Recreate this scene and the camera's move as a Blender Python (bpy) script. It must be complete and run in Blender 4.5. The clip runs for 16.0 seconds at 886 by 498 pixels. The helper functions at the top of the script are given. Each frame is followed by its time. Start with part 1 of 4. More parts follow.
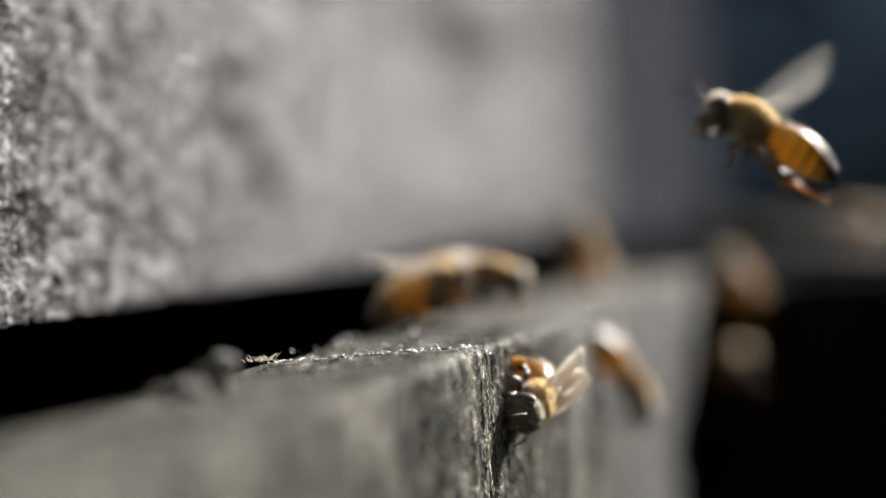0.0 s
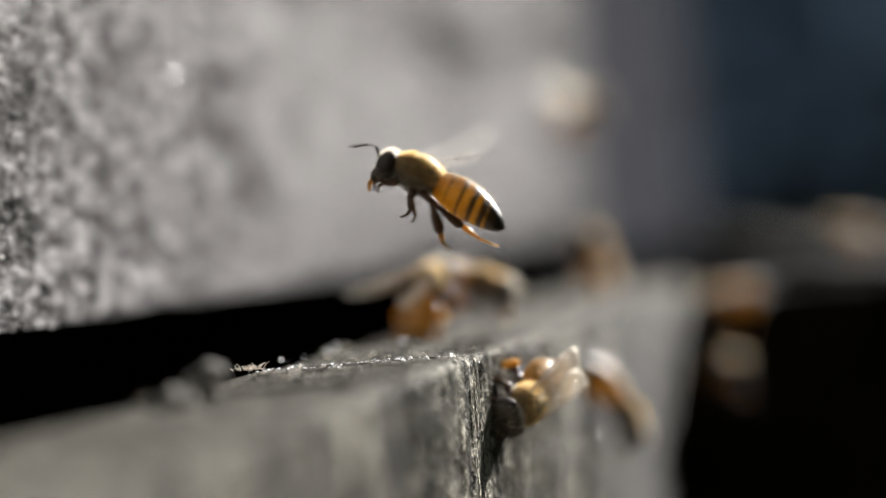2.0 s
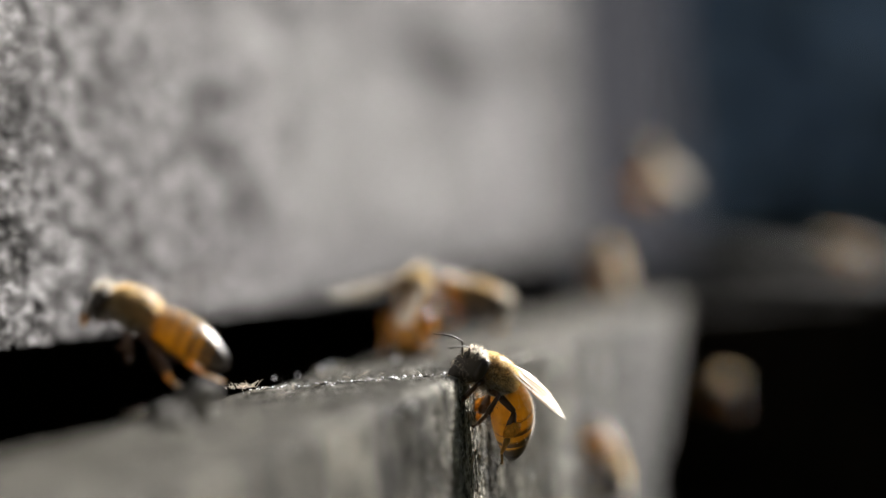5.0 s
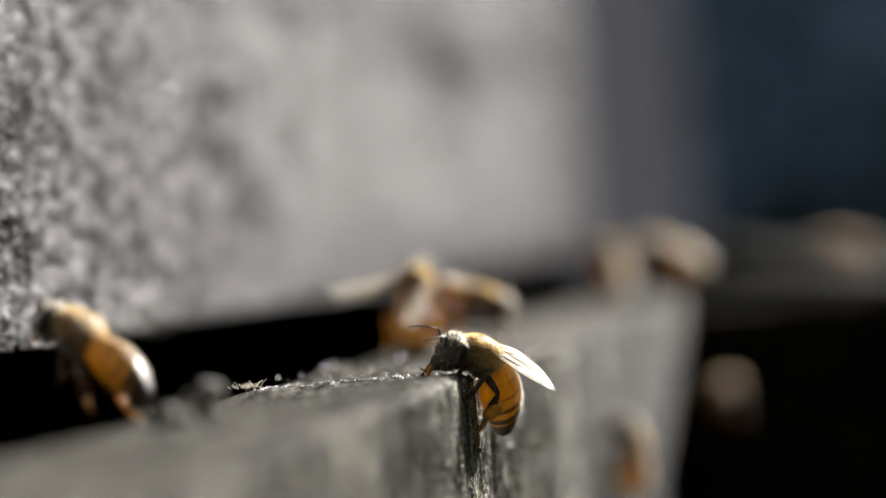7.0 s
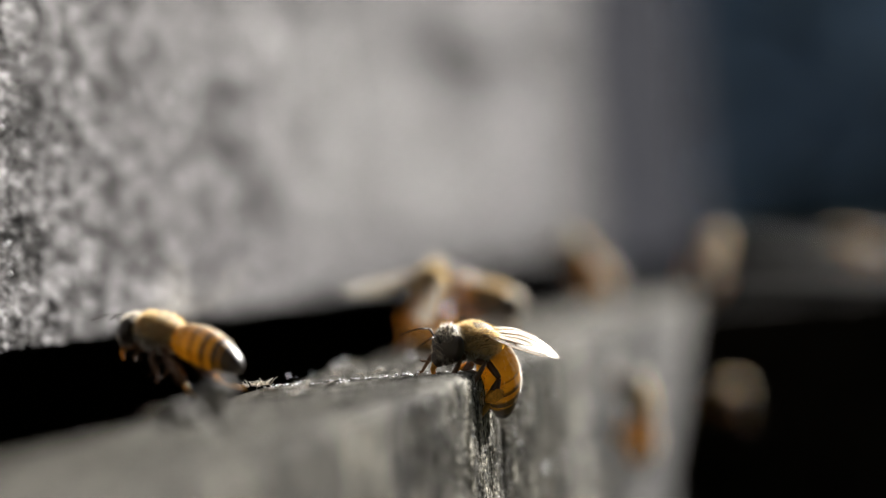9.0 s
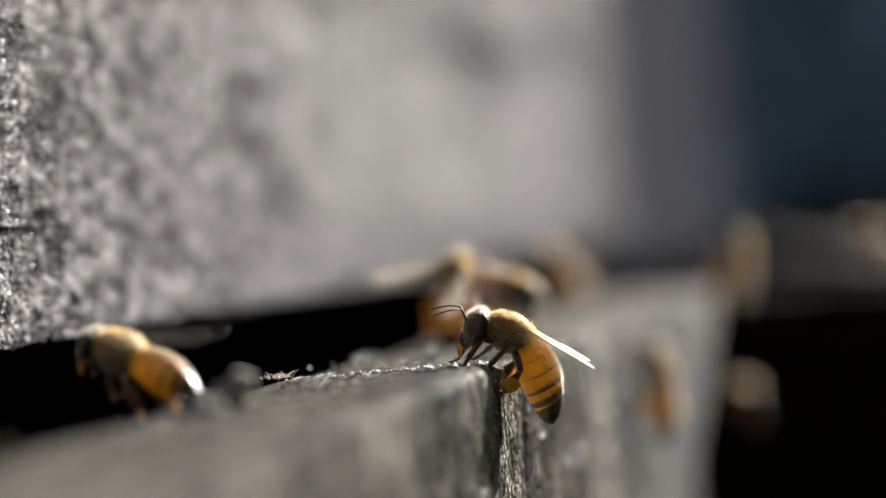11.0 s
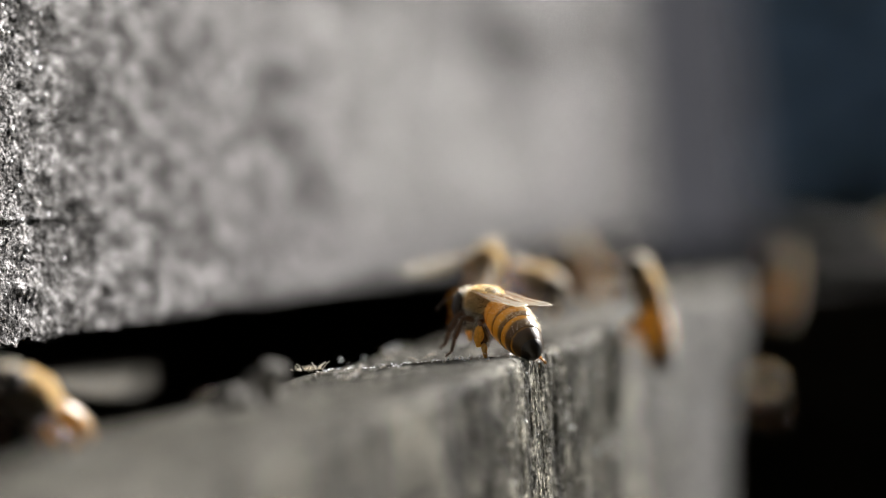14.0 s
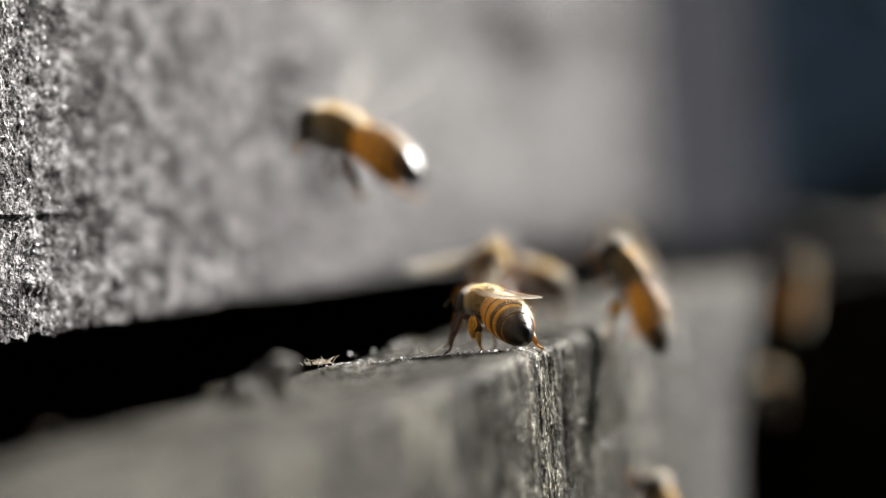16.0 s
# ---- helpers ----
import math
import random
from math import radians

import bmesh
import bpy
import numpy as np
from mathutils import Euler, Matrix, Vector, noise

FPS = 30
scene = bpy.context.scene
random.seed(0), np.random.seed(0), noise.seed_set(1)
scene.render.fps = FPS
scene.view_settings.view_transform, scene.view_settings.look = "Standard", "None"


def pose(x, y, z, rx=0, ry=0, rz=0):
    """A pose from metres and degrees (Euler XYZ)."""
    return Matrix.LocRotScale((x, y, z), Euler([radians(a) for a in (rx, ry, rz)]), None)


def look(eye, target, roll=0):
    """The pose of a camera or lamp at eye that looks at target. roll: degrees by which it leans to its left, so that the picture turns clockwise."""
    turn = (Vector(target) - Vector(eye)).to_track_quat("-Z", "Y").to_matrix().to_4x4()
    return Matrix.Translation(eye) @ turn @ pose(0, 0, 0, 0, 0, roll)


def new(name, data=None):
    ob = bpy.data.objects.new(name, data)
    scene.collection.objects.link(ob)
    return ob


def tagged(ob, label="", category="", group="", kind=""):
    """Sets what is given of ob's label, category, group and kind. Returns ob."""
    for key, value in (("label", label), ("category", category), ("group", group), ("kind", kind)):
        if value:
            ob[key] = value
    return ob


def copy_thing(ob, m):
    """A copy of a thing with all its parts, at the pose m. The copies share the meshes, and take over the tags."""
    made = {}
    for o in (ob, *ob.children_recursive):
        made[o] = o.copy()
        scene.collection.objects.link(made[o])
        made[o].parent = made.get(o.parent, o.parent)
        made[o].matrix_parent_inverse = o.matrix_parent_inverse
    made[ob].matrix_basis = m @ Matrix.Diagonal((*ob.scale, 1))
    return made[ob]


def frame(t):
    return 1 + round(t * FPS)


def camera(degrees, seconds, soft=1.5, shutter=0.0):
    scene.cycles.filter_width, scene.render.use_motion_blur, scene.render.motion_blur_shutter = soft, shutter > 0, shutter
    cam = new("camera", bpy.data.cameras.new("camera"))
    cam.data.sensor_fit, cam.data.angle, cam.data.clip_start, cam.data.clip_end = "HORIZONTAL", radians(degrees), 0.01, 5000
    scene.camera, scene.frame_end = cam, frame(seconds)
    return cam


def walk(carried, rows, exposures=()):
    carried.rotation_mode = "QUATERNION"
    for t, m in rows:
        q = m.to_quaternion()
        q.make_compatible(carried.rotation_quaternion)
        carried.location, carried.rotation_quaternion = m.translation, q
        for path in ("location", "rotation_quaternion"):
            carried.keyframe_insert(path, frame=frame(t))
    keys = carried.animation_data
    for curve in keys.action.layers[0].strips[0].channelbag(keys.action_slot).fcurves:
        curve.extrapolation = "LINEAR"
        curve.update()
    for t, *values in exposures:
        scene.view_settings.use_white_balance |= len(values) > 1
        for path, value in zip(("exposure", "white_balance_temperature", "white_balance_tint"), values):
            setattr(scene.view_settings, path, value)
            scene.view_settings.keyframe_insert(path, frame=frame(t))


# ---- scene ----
# ---------------------------------------------------------------- camera
cam = camera(22.2, 16.0, soft=1.15, shutter=0.5)
cam.data.dof.use_dof = True
cam.data.dof.focus_distance = 0.2035
cam.data.dof.aperture_fstop = 9.6
cam.data.dof.aperture_blades = 0
walk(cam, [
    (0, pose(0.0000, 0.0000, 0.0107, 89.566, 4.254, -78.572)),
    (0.5, pose(0.0000, 0.0000, 0.0107, 89.685, 4.125, -78.702)),
    (1, pose(0.0000, 0.0000, 0.0107, 89.783, 4.094, -78.781)),
    (1.5, pose(0.0000, 0.0000, 0.0107, 89.850, 4.160, -78.812)),
    (2, pose(0.0000, 0.0000, 0.0107, 89.767, 4.283, -78.865)),
    (2.5, pose(0.0000, 0.0000, 0.0107, 89.720, 4.289, -78.927)),
    (3, pose(0.0000, 0.0000, 0.0107, 89.866, 4.209, -78.979)),
    (3.5, pose(0.0000, 0.0000, 0.0107, 90.028, 4.066, -78.963)),
    (4, pose(0.0000, 0.0000, 0.0107, 90.186, 4.026, -78.985)),
    (6.5, pose(0.0000, 0.0000, 0.0107, 90.163, 4.348, -79.003)),
    (7, pose(0.0000, 0.0000, 0.0107, 90.198, 4.489, -78.942)),
    (7.5, pose(0.0000, 0.0000, 0.0107, 90.162, 4.400, -78.877)),
    (8, pose(0.0000, 0.0000, 0.0107, 90.166, 4.444, -78.854)),
    (8.5, pose(0.0000, 0.0000, 0.0107, 90.140, 4.421, -78.756)),
    (9, pose(0.0000, 0.0000, 0.0107, 90.165, 4.473, -78.677)),
    (11.3, pose(0.0000, 0.0000, 0.0107, 89.979, 4.624, -77.958)),
    (11.5, pose(0.0000, 0.0000, 0.0107, 89.965, 4.664, -77.838)),
    (12, pose(0.0000, 0.0000, 0.0107, 89.911, 4.520, -77.694)),
    (12.5, pose(0.0000, 0.0000, 0.0107, 89.831, 4.376, -77.623)),
    (13, pose(0.0000, 0.0000, 0.0107, 89.802, 4.425, -77.532)),
    (13.5, pose(0.0000, 0.0000, 0.0107, 89.868, 4.591, -77.428)),
    (14, pose(0.0000, 0.0000, 0.0107, 89.876, 4.495, -77.354)),
    (14.5, pose(0.0000, 0.0000, 0.0107, 89.856, 4.590, -77.321)),
    (15, pose(0.0000, 0.0000, 0.0107, 89.825, 4.554, -77.311)),
    (15.5, pose(0.0000, 0.0000, 0.0107, 89.736, 4.568, -77.224)),
    (16, pose(0.0000, 0.0000, 0.0107, 89.739, 4.600, -77.121)),
])

# ---------------------------------------------------------------- light
SUN_WAY = Vector((0.80, -0.37, 0.46)).normalized()
world = bpy.data.worlds.new("sky")
scene.world = world
world.use_nodes = True
wn = world.node_tree
sky = wn.nodes.new("ShaderNodeTexSky")
sky.sky_type = "NISHITA"
sky.sun_disc = False
sky.sun_elevation = math.asin(SUN_WAY.z)
sky.sun_rotation = math.atan2(SUN_WAY.x, SUN_WAY.y)
wn.links.new(sky.outputs[0], wn.nodes["Background"].inputs[0])
wn.nodes["Background"].inputs[1].default_value = 0.024
sun_data = bpy.data.lights.new("sun", "SUN")
sun_data.energy = 5.0
sun_data.angle = radians(0.6)
sun_data.color = (1.0, 0.96, 0.91)
sun = new("sun", sun_data)
sun.matrix_world = look(SUN_WAY * 5, (0, 0, 0))
scene.view_settings.exposure = 1.70


# ---------------------------------------------------------------- materials
def material(name):
    m = bpy.data.materials.new(name)
    m.use_nodes = True
    return m, m.node_tree.nodes, m.node_tree.links, m.node_tree.nodes["Principled BSDF"]


def noise_node(n, l, coord, scale, detail=4.0, rough=0.6, stretch=None):
    t = n.new("ShaderNodeTexNoise")
    t.inputs["Scale"].default_value = scale
    t.inputs["Detail"].default_value = detail
    t.inputs["Roughness"].default_value = rough
    if stretch:
        mp = n.new("ShaderNodeMapping")
        mp.inputs["Scale"].default_value = stretch
        l.new(coord, mp.inputs[0])
        coord = mp.outputs[0]
    l.new(coord, t.inputs["Vector"])
    return t.outputs["Fac"]


def ramp(n, l, fac, stops):
    r = n.new("ShaderNodeValToRGB")
    e = r.color_ramp.elements
    while len(e) < len(stops):
        e.new(0.5)
    for el, (p, c) in zip(e, stops):
        el.position, el.color = p, (*c, 1)
    l.new(fac, r.inputs[0])
    return r.outputs[0]


def mixed(n, l, kind, fac, a, b):
    m = n.new("ShaderNodeMix")
    m.data_type, m.blend_type = "RGBA", kind
    for value, sock in ((fac, m.inputs[0]), (a, m.inputs[6]), (b, m.inputs[7])):
        if hasattr(value, "is_linked"):
            l.new(value, sock)
        elif isinstance(value, (int, float)):
            sock.default_value = value
        else:
            sock.default_value = (*value, 1)
    return m.outputs[2]


def weathered_wood(name, light, dark, stretch, bump=0.5, dark_patches=(), fine=900.0, streak=0.0, speckle=0.0, drawn=1.0, gloss=0.2, smooth=None):
    """Bare grey weathered board: fibres along one axis, pits, broad blotches, patches of real stain and painted shade.
    """
    m, n, l, p = material(name)
    co = n.new("ShaderNodeTexCoord").outputs["Object"]
    grain = noise_node(n, l, co, fine, 6, 0.65, stretch)
    pits = noise_node(n, l, co, 1400, 3, 0.6)
    broad = noise_node(n, l, co, 70, 4, 0.55, (0.5 + 0.5 * drawn, 1, 1))
    mid = noise_node(n, l, co, 560 if smooth else 300, 4, 0.62, (drawn, 1, 1))
    col = ramp(n, l, grain, [(0.30, dark), (0.48, [0.55 * a + 0.45 * b for a, b in zip(light, dark)]), (0.66, light)])
    blotch, mottle = 0.85, 0.7
    if smooth:
        # planed part of the board: the mottling fades out along x
        run = n.new("ShaderNodeSeparateXYZ")
        l.new(co, run.inputs[0])
        uneven = n.new("ShaderNodeMath")
        uneven.operation = "MULTIPLY_ADD"
        l.new(noise_node(n, l, co, 45, 3), uneven.inputs[0])
        uneven.inputs[1].default_value = 0.05
        l.new(run.outputs[0], uneven.inputs[2])
        fade = n.new("ShaderNodeMapRange")
        fade.inputs[1].default_value, fade.inputs[2].default_value = smooth[0] + 0.025, smooth[1] + 0.025
        fade.inputs[3].default_value, fade.inputs[4].default_value = 0.85, 0.18
        l.new(uneven.outputs[0], fade.inputs[0])
        mottle, blotch = fade.outputs[0], 0.45
    col = mixed(n, l, "MULTIPLY", blotch, col, ramp(n, l, broad, [(0.38, (0.50, 0.49, 0.485)), (0.56, (1, 1, 1))]))
    col = mixed(n, l, "MULTIPLY", mottle, col, ramp(n, l, mid, [(0.42, (0.20, 0.195, 0.19)), (0.495, (0.75, 0.75, 0.75)), (0.57, (1.35, 1.35, 1.35))]))
    if streak:
        runs = noise_node(n, l, co, streak, 3, 0.5, (1.0, 1.0, 0.06))
        col = mixed(n, l, "MULTIPLY", 0.9, col, ramp(n, l, runs, [(0.36, (0.30, 0.29, 0.28)), (0.48, (0.80, 0.80, 0.79)), (0.60, (1.35, 1.35, 1.35))]))
        wide = noise_node(n, l, co, streak * 0.3, 3, 0.5, (1.0, 1.0, 0.10))
        board_wide = noise_node(n, l, co, streak * 0.13, 2, 0.5, (1.0, 1.0, 0.35))
        col = mixed(n, l, "MULTIPLY", 0.8, col, ramp(n, l, board_wide, [(0.40, (0.50, 0.49, 0.47)), (0.50, (0.95, 0.95, 0.94)), (0.60, (1.3, 1.3, 1.3))]))
        col = mixed(n, l, "MULTIPLY", 0.8, col, ramp(n, l, wide, [(0.40, (0.36, 0.35, 0.34)), (0.50, (0.92, 0.92, 0.92)), (0.58, (1.5, 1.5, 1.5))]))
    for place, reach, amount in dark_patches:
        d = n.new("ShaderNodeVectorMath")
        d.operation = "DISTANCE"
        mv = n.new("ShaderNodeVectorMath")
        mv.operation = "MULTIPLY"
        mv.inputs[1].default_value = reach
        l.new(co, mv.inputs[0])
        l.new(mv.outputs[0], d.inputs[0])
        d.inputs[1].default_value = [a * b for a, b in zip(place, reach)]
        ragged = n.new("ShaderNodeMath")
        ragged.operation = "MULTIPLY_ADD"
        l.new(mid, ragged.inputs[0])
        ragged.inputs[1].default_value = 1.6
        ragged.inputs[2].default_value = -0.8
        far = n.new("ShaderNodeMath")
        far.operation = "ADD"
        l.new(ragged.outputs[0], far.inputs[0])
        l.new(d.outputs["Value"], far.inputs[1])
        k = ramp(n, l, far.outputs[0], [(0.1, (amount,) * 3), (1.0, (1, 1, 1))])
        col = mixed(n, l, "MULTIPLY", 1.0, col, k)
    if speckle:
        spots = noise_node(n, l, co, 3000, 4, 0.75, (0.6 * min(1, 1.8 * drawn), 1.0, 1.0))
        col = mixed(n, l, "MULTIPLY", speckle, col, ramp(n, l, spots, [(0.40, (0.04, 0.04, 0.04)), (0.49, (0.72, 0.72, 0.72)), (0.60, (2.5, 2.5, 2.5))]))
    l.new(col, p.inputs["Base Color"])
    p.inputs["Roughness"].default_value = 0.8
    p.inputs["Specular IOR Level"].default_value = gloss
    h = n.new("ShaderNodeMath")
    h.operation = "ADD"
    l.new(grain, h.inputs[0])
    l.new(pits, h.inputs[1])
    b = n.new("ShaderNodeBump")
    b.inputs["Strength"].default_value = bump
    b.inputs["Distance"].default_value = 0.0006
    l.new(h.outputs[0], b.inputs["Height"])
    l.new(b.outputs[0], p.inputs["Normal"])
    return m


def chitin(name, colour, rough, glow=0.0, fine=900.0, through_colour=None):
    """Insect shell: glossy, slightly uneven, lets a little light through where it is thin."""
    m, n, l, p = material(name)
    co = n.new("ShaderNodeTexCoord").outputs["Object"]
    v = noise_node(n, l, co, fine, 3)
    col = mixed(n, l, "MULTIPLY", 0.6, colour, ramp(n, l, v, [(0.3, (0.55, 0.5, 0.45)), (0.65, (1.1, 1.1, 1.1))]))
    l.new(col, p.inputs["Base Color"])
    p.inputs["Roughness"].default_value = rough
    b = n.new("ShaderNodeBump")
    b.inputs["Strength"].default_value = 0.25
    b.inputs["Distance"].default_value = 0.00008
    l.new(noise_node(n, l, co, 5000, 2), b.inputs["Height"])
    l.new(b.outputs[0], p.inputs["Normal"])
    if glow:
        t = n.new("ShaderNodeBsdfTranslucent")
        if through_colour:
            t.inputs[0].default_value = (*through_colour, 1)
        else:
            l.new(col, t.inputs[0])
        mx = n.new("ShaderNodeMixShader")
        mx.inputs[0].default_value = glow
        l.new(p.outputs[0], mx.inputs[1])
        l.new(t.outputs[0], mx.inputs[2])
        l.new(mx.outputs[0], n["Material Output"].inputs[0])
    return m


def wing_material(name, body):
    """Thin membrane: clear, a little milky when lit from behind, with a broad sheen."""
    m, n, l, p = material(name)
    co = n.new("ShaderNodeTexCoord").outputs["Object"]
    v = noise_node(n, l, co, 700, 3)
    tint = ramp(n, l, v, [(0.3, (0.88, 0.82, 0.70)), (0.7, (0.98, 0.96, 0.90))])
    clear = n.new("ShaderNodeBsdfTransparent")
    thin = n.new("ShaderNodeBsdfTranslucent")
    l.new(tint, thin.inputs[0])
    sheen = n.new("ShaderNodeBsdfGlossy")
    sheen.inputs["Roughness"].default_value = 0.48
    l.new(tint, sheen.inputs[0])
    bump = n.new("ShaderNodeBump")
    bump.inputs["Strength"].default_value = 0.4
    bump.inputs["Distance"].default_value = 0.0001
    l.new(noise_node(n, l, co, 1200, 2), bump.inputs["Height"])
    l.new(bump.outputs[0], sheen.inputs["Normal"])
    a, b = n.new("ShaderNodeMixShader"), n.new("ShaderNodeMixShader")
    a.inputs[0].default_value, b.inputs[0].default_value = 0.22, body
    l.new(thin.outputs[0], a.inputs[1])
    l.new(sheen.outputs[0], a.inputs[2])
    l.new(clear.outputs[0], b.inputs[1])
    l.new(a.outputs[0], b.inputs[2])
    l.new(b.outputs[0], n["Material Output"].inputs[0])
    return m


STAINS_AND_SHADE = (
    ((0.2790, 0.083, 0.0335), (75, 75, 170), 0.35),
    ((0.2800, 0.083, 0.0250), (85, 85, 130), 0.32),
    ((0.2930, 0.083, 0.0190), (65, 65, 150), 0.35),
    ((0.2120, 0.083, 0.0270), (130, 130, 280), 0.30),
    ((0.2050, 0.083, 0.0170), (120, 120, 300), 0.28),
    ((0.2130, 0.083, 0.0150), (130, 130, 300), 0.28),
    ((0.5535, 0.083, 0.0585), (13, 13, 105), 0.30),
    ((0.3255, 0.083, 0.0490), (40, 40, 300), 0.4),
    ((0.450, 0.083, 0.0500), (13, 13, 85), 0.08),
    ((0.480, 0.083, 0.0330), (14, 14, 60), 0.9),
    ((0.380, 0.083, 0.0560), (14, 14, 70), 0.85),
    # Far end of the board: its fall-off in light is painted as darkening.
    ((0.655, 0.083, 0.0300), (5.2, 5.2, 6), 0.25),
    # Shade above the entrance gap, painted as a band along the lower edge.
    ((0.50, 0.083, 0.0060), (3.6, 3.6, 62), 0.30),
    # Broad, slight darkening of the near end.
    ((0.205, 0.083, 0.0150), (9, 9, 12), 0.68),
)
# Rim face darker towards its far end, its low far part and its near end.
RIM_DARKENING = (((0.340, 0.0376, -0.012), (8, 8, 8), 0.15), ((0.365, 0.0376, -0.028), (9, 9, 20), 0.28), ((0.090, 0.0376, 0.0), (10, 10, 22), 0.50))
WOOD_UPPER = weathered_wood("weathered_grey_board", (0.475, 0.464, 0.471), (0.017, 0.0147, 0.0148), (0.55, 1, 0.8), 1.0, STAINS_AND_SHADE, 900.0, 0.0, 1.0, 0.6, 0.03, (0.25, 0.36))
WOOD_RIM = weathered_wood("weathered_grey_rim", (0.40, 0.379, 0.322), (0.014, 0.0130, 0.0106), (1.6, 1.6, 0.16), 1.0, RIM_DARKENING, 900.0, 420.0, 0.9)
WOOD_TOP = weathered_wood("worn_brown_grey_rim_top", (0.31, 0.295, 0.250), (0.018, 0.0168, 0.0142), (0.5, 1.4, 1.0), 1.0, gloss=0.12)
# Near-black brown: shade of the gap, insides and stand is put into the colour.
WOOD_DEEP_SHADE = weathered_wood("dark_brown_board", (0.016, 0.013, 0.010), (0.005, 0.004, 0.003), (0.3, 1, 1), 0.5, gloss=0.05)
# Pale grey box in shade: the shade is painted in as dark blue-grey.
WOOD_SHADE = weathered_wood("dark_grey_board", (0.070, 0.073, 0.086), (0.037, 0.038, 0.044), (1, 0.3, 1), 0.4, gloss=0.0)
def marked_shell(name, pale, dark, rough, glow, through_colour):
    """Shell of the abdomen: amber, with dark markings held in the mesh's "mark" attribute; the dark parts let no light through."""
    m, n, l, p = material(name)
    co = n.new("ShaderNodeTexCoord").outputs["Object"]
    mark = n.new("ShaderNodeAttribute")
    mark.attribute_name = "mark"
    fac = mark.outputs["Fac"]
    v = noise_node(n, l, co, 500, 4)
    amber = mixed(n, l, "MULTIPLY", 0.7, pale, ramp(n, l, v, [(0.32, (0.55, 0.45, 0.36)), (0.62, (1.15, 1.12, 1.05))]))
    col = mixed(n, l, "MIX", fac, amber, dark)
    l.new(col, p.inputs["Base Color"])
    p.inputs["Roughness"].default_value = rough
    b = n.new("ShaderNodeBump")
    b.inputs["Strength"].default_value = 0.3
    b.inputs["Distance"].default_value = 0.00008
    l.new(noise_node(n, l, co, 4500, 2), b.inputs["Height"])
    l.new(b.outputs[0], p.inputs["Normal"])
    t = n.new("ShaderNodeBsdfTranslucent")
    l.new(mixed(n, l, "MIX", fac, mixed(n, l, "MULTIPLY", 0.6, through_colour, ramp(n, l, v, [(0.3, (0.5, 0.4, 0.3)), (0.65, (1.1, 1.1, 1.1))])), dark), t.inputs[0])
    amount = n.new("ShaderNodeMath")
    amount.operation = "MULTIPLY_ADD"
    l.new(fac, amount.inputs[0])
    amount.inputs[1].default_value, amount.inputs[2].default_value = -0.85 * glow, glow
    mx = n.new("ShaderNodeMixShader")
    l.new(amount.outputs[0], mx.inputs[0])
    l.new(p.outputs[0], mx.inputs[1])
    l.new(t.outputs[0], mx.inputs[2])
    l.new(mx.outputs[0], n["Material Output"].inputs[0])
    return m


SHELL = marked_shell("amber_banded_shell", (0.48, 0.25, 0.036), (0.020, 0.012, 0.007), 0.34, 0.40, (1.0, 0.65, 0.10))
FUR_SKIN = chitin("golden_brown_shell", (0.13, 0.085, 0.035), 0.6)
BROWN = chitin("dark_brown_shell", (0.035, 0.018, 0.010), 0.38)
BLACK = chitin("black_shell", (0.040, 0.030, 0.021), 0.6)
LEG = chitin("brown_leg", (0.09, 0.040, 0.016), 0.3, 0.15)
FOOT = chitin("amber_foot", (0.62, 0.36, 0.09), 0.45, 0.45)
FOOT_DARK = chitin("brown_foot", (0.12, 0.055, 0.02), 0.4, 0.2)
EYE = chitin("eye_dark_brown", (0.024, 0.014, 0.009), 0.45)


def hair_material(name, stops, thin=0.6):
    """Fine hair: each one a tone of its own, bright where light comes through it."""
    m, n, l, p = material(name)
    col = ramp(n, l, n.new("ShaderNodeNewGeometry").outputs["Random Per Island"], stops)
    l.new(col, p.inputs["Base Color"])
    p.inputs["Roughness"].default_value = 0.35
    p.inputs["Specular IOR Level"].default_value = 0.8
    t = n.new("ShaderNodeBsdfTranslucent")
    l.new(col, t.inputs[0])
    mx = n.new("ShaderNodeMixShader")
    mx.inputs[0].default_value = thin
    l.new(p.outputs[0], mx.inputs[1])
    l.new(t.outputs[0], mx.inputs[2])
    l.new(mx.outputs[0], n["Material Output"].inputs[0])
    return m


HAIR = hair_material("golden_hair", [(0.0, (0.50, 0.31, 0.10)), (0.45, (0.80, 0.58, 0.25)), (1.0, (0.98, 0.86, 0.58))], 0.62)
PALE = hair_material("pale_hair", [(0.0, (0.80, 0.66, 0.42)), (1.0, (0.98, 0.94, 0.84))], 0.55)
FACE_HAIR = hair_material("grey_buff_face_hair", [(0.0, (0.62, 0.52, 0.36)), (1.0, (0.95, 0.91, 0.82))])
GREY_HAIR = hair_material("pale_grey_hair", [(0.0, (0.30, 0.28, 0.24)), (1.0, (0.66, 0.63, 0.58))], 0.4)
POLLEN = chitin("orange_pollen", (0.92, 0.45, 0.05), 0.8, 0.3, 4000)
VEIN = chitin("wing_vein", (0.38, 0.22, 0.09), 0.4, 0.4)
WING = wing_material("wing_membrane", 0.40)
WING_THIN = wing_material("thin_wing_membrane", 0.14)
WING_CLEAR = wing_material("clear_wing_membrane", 0.018)


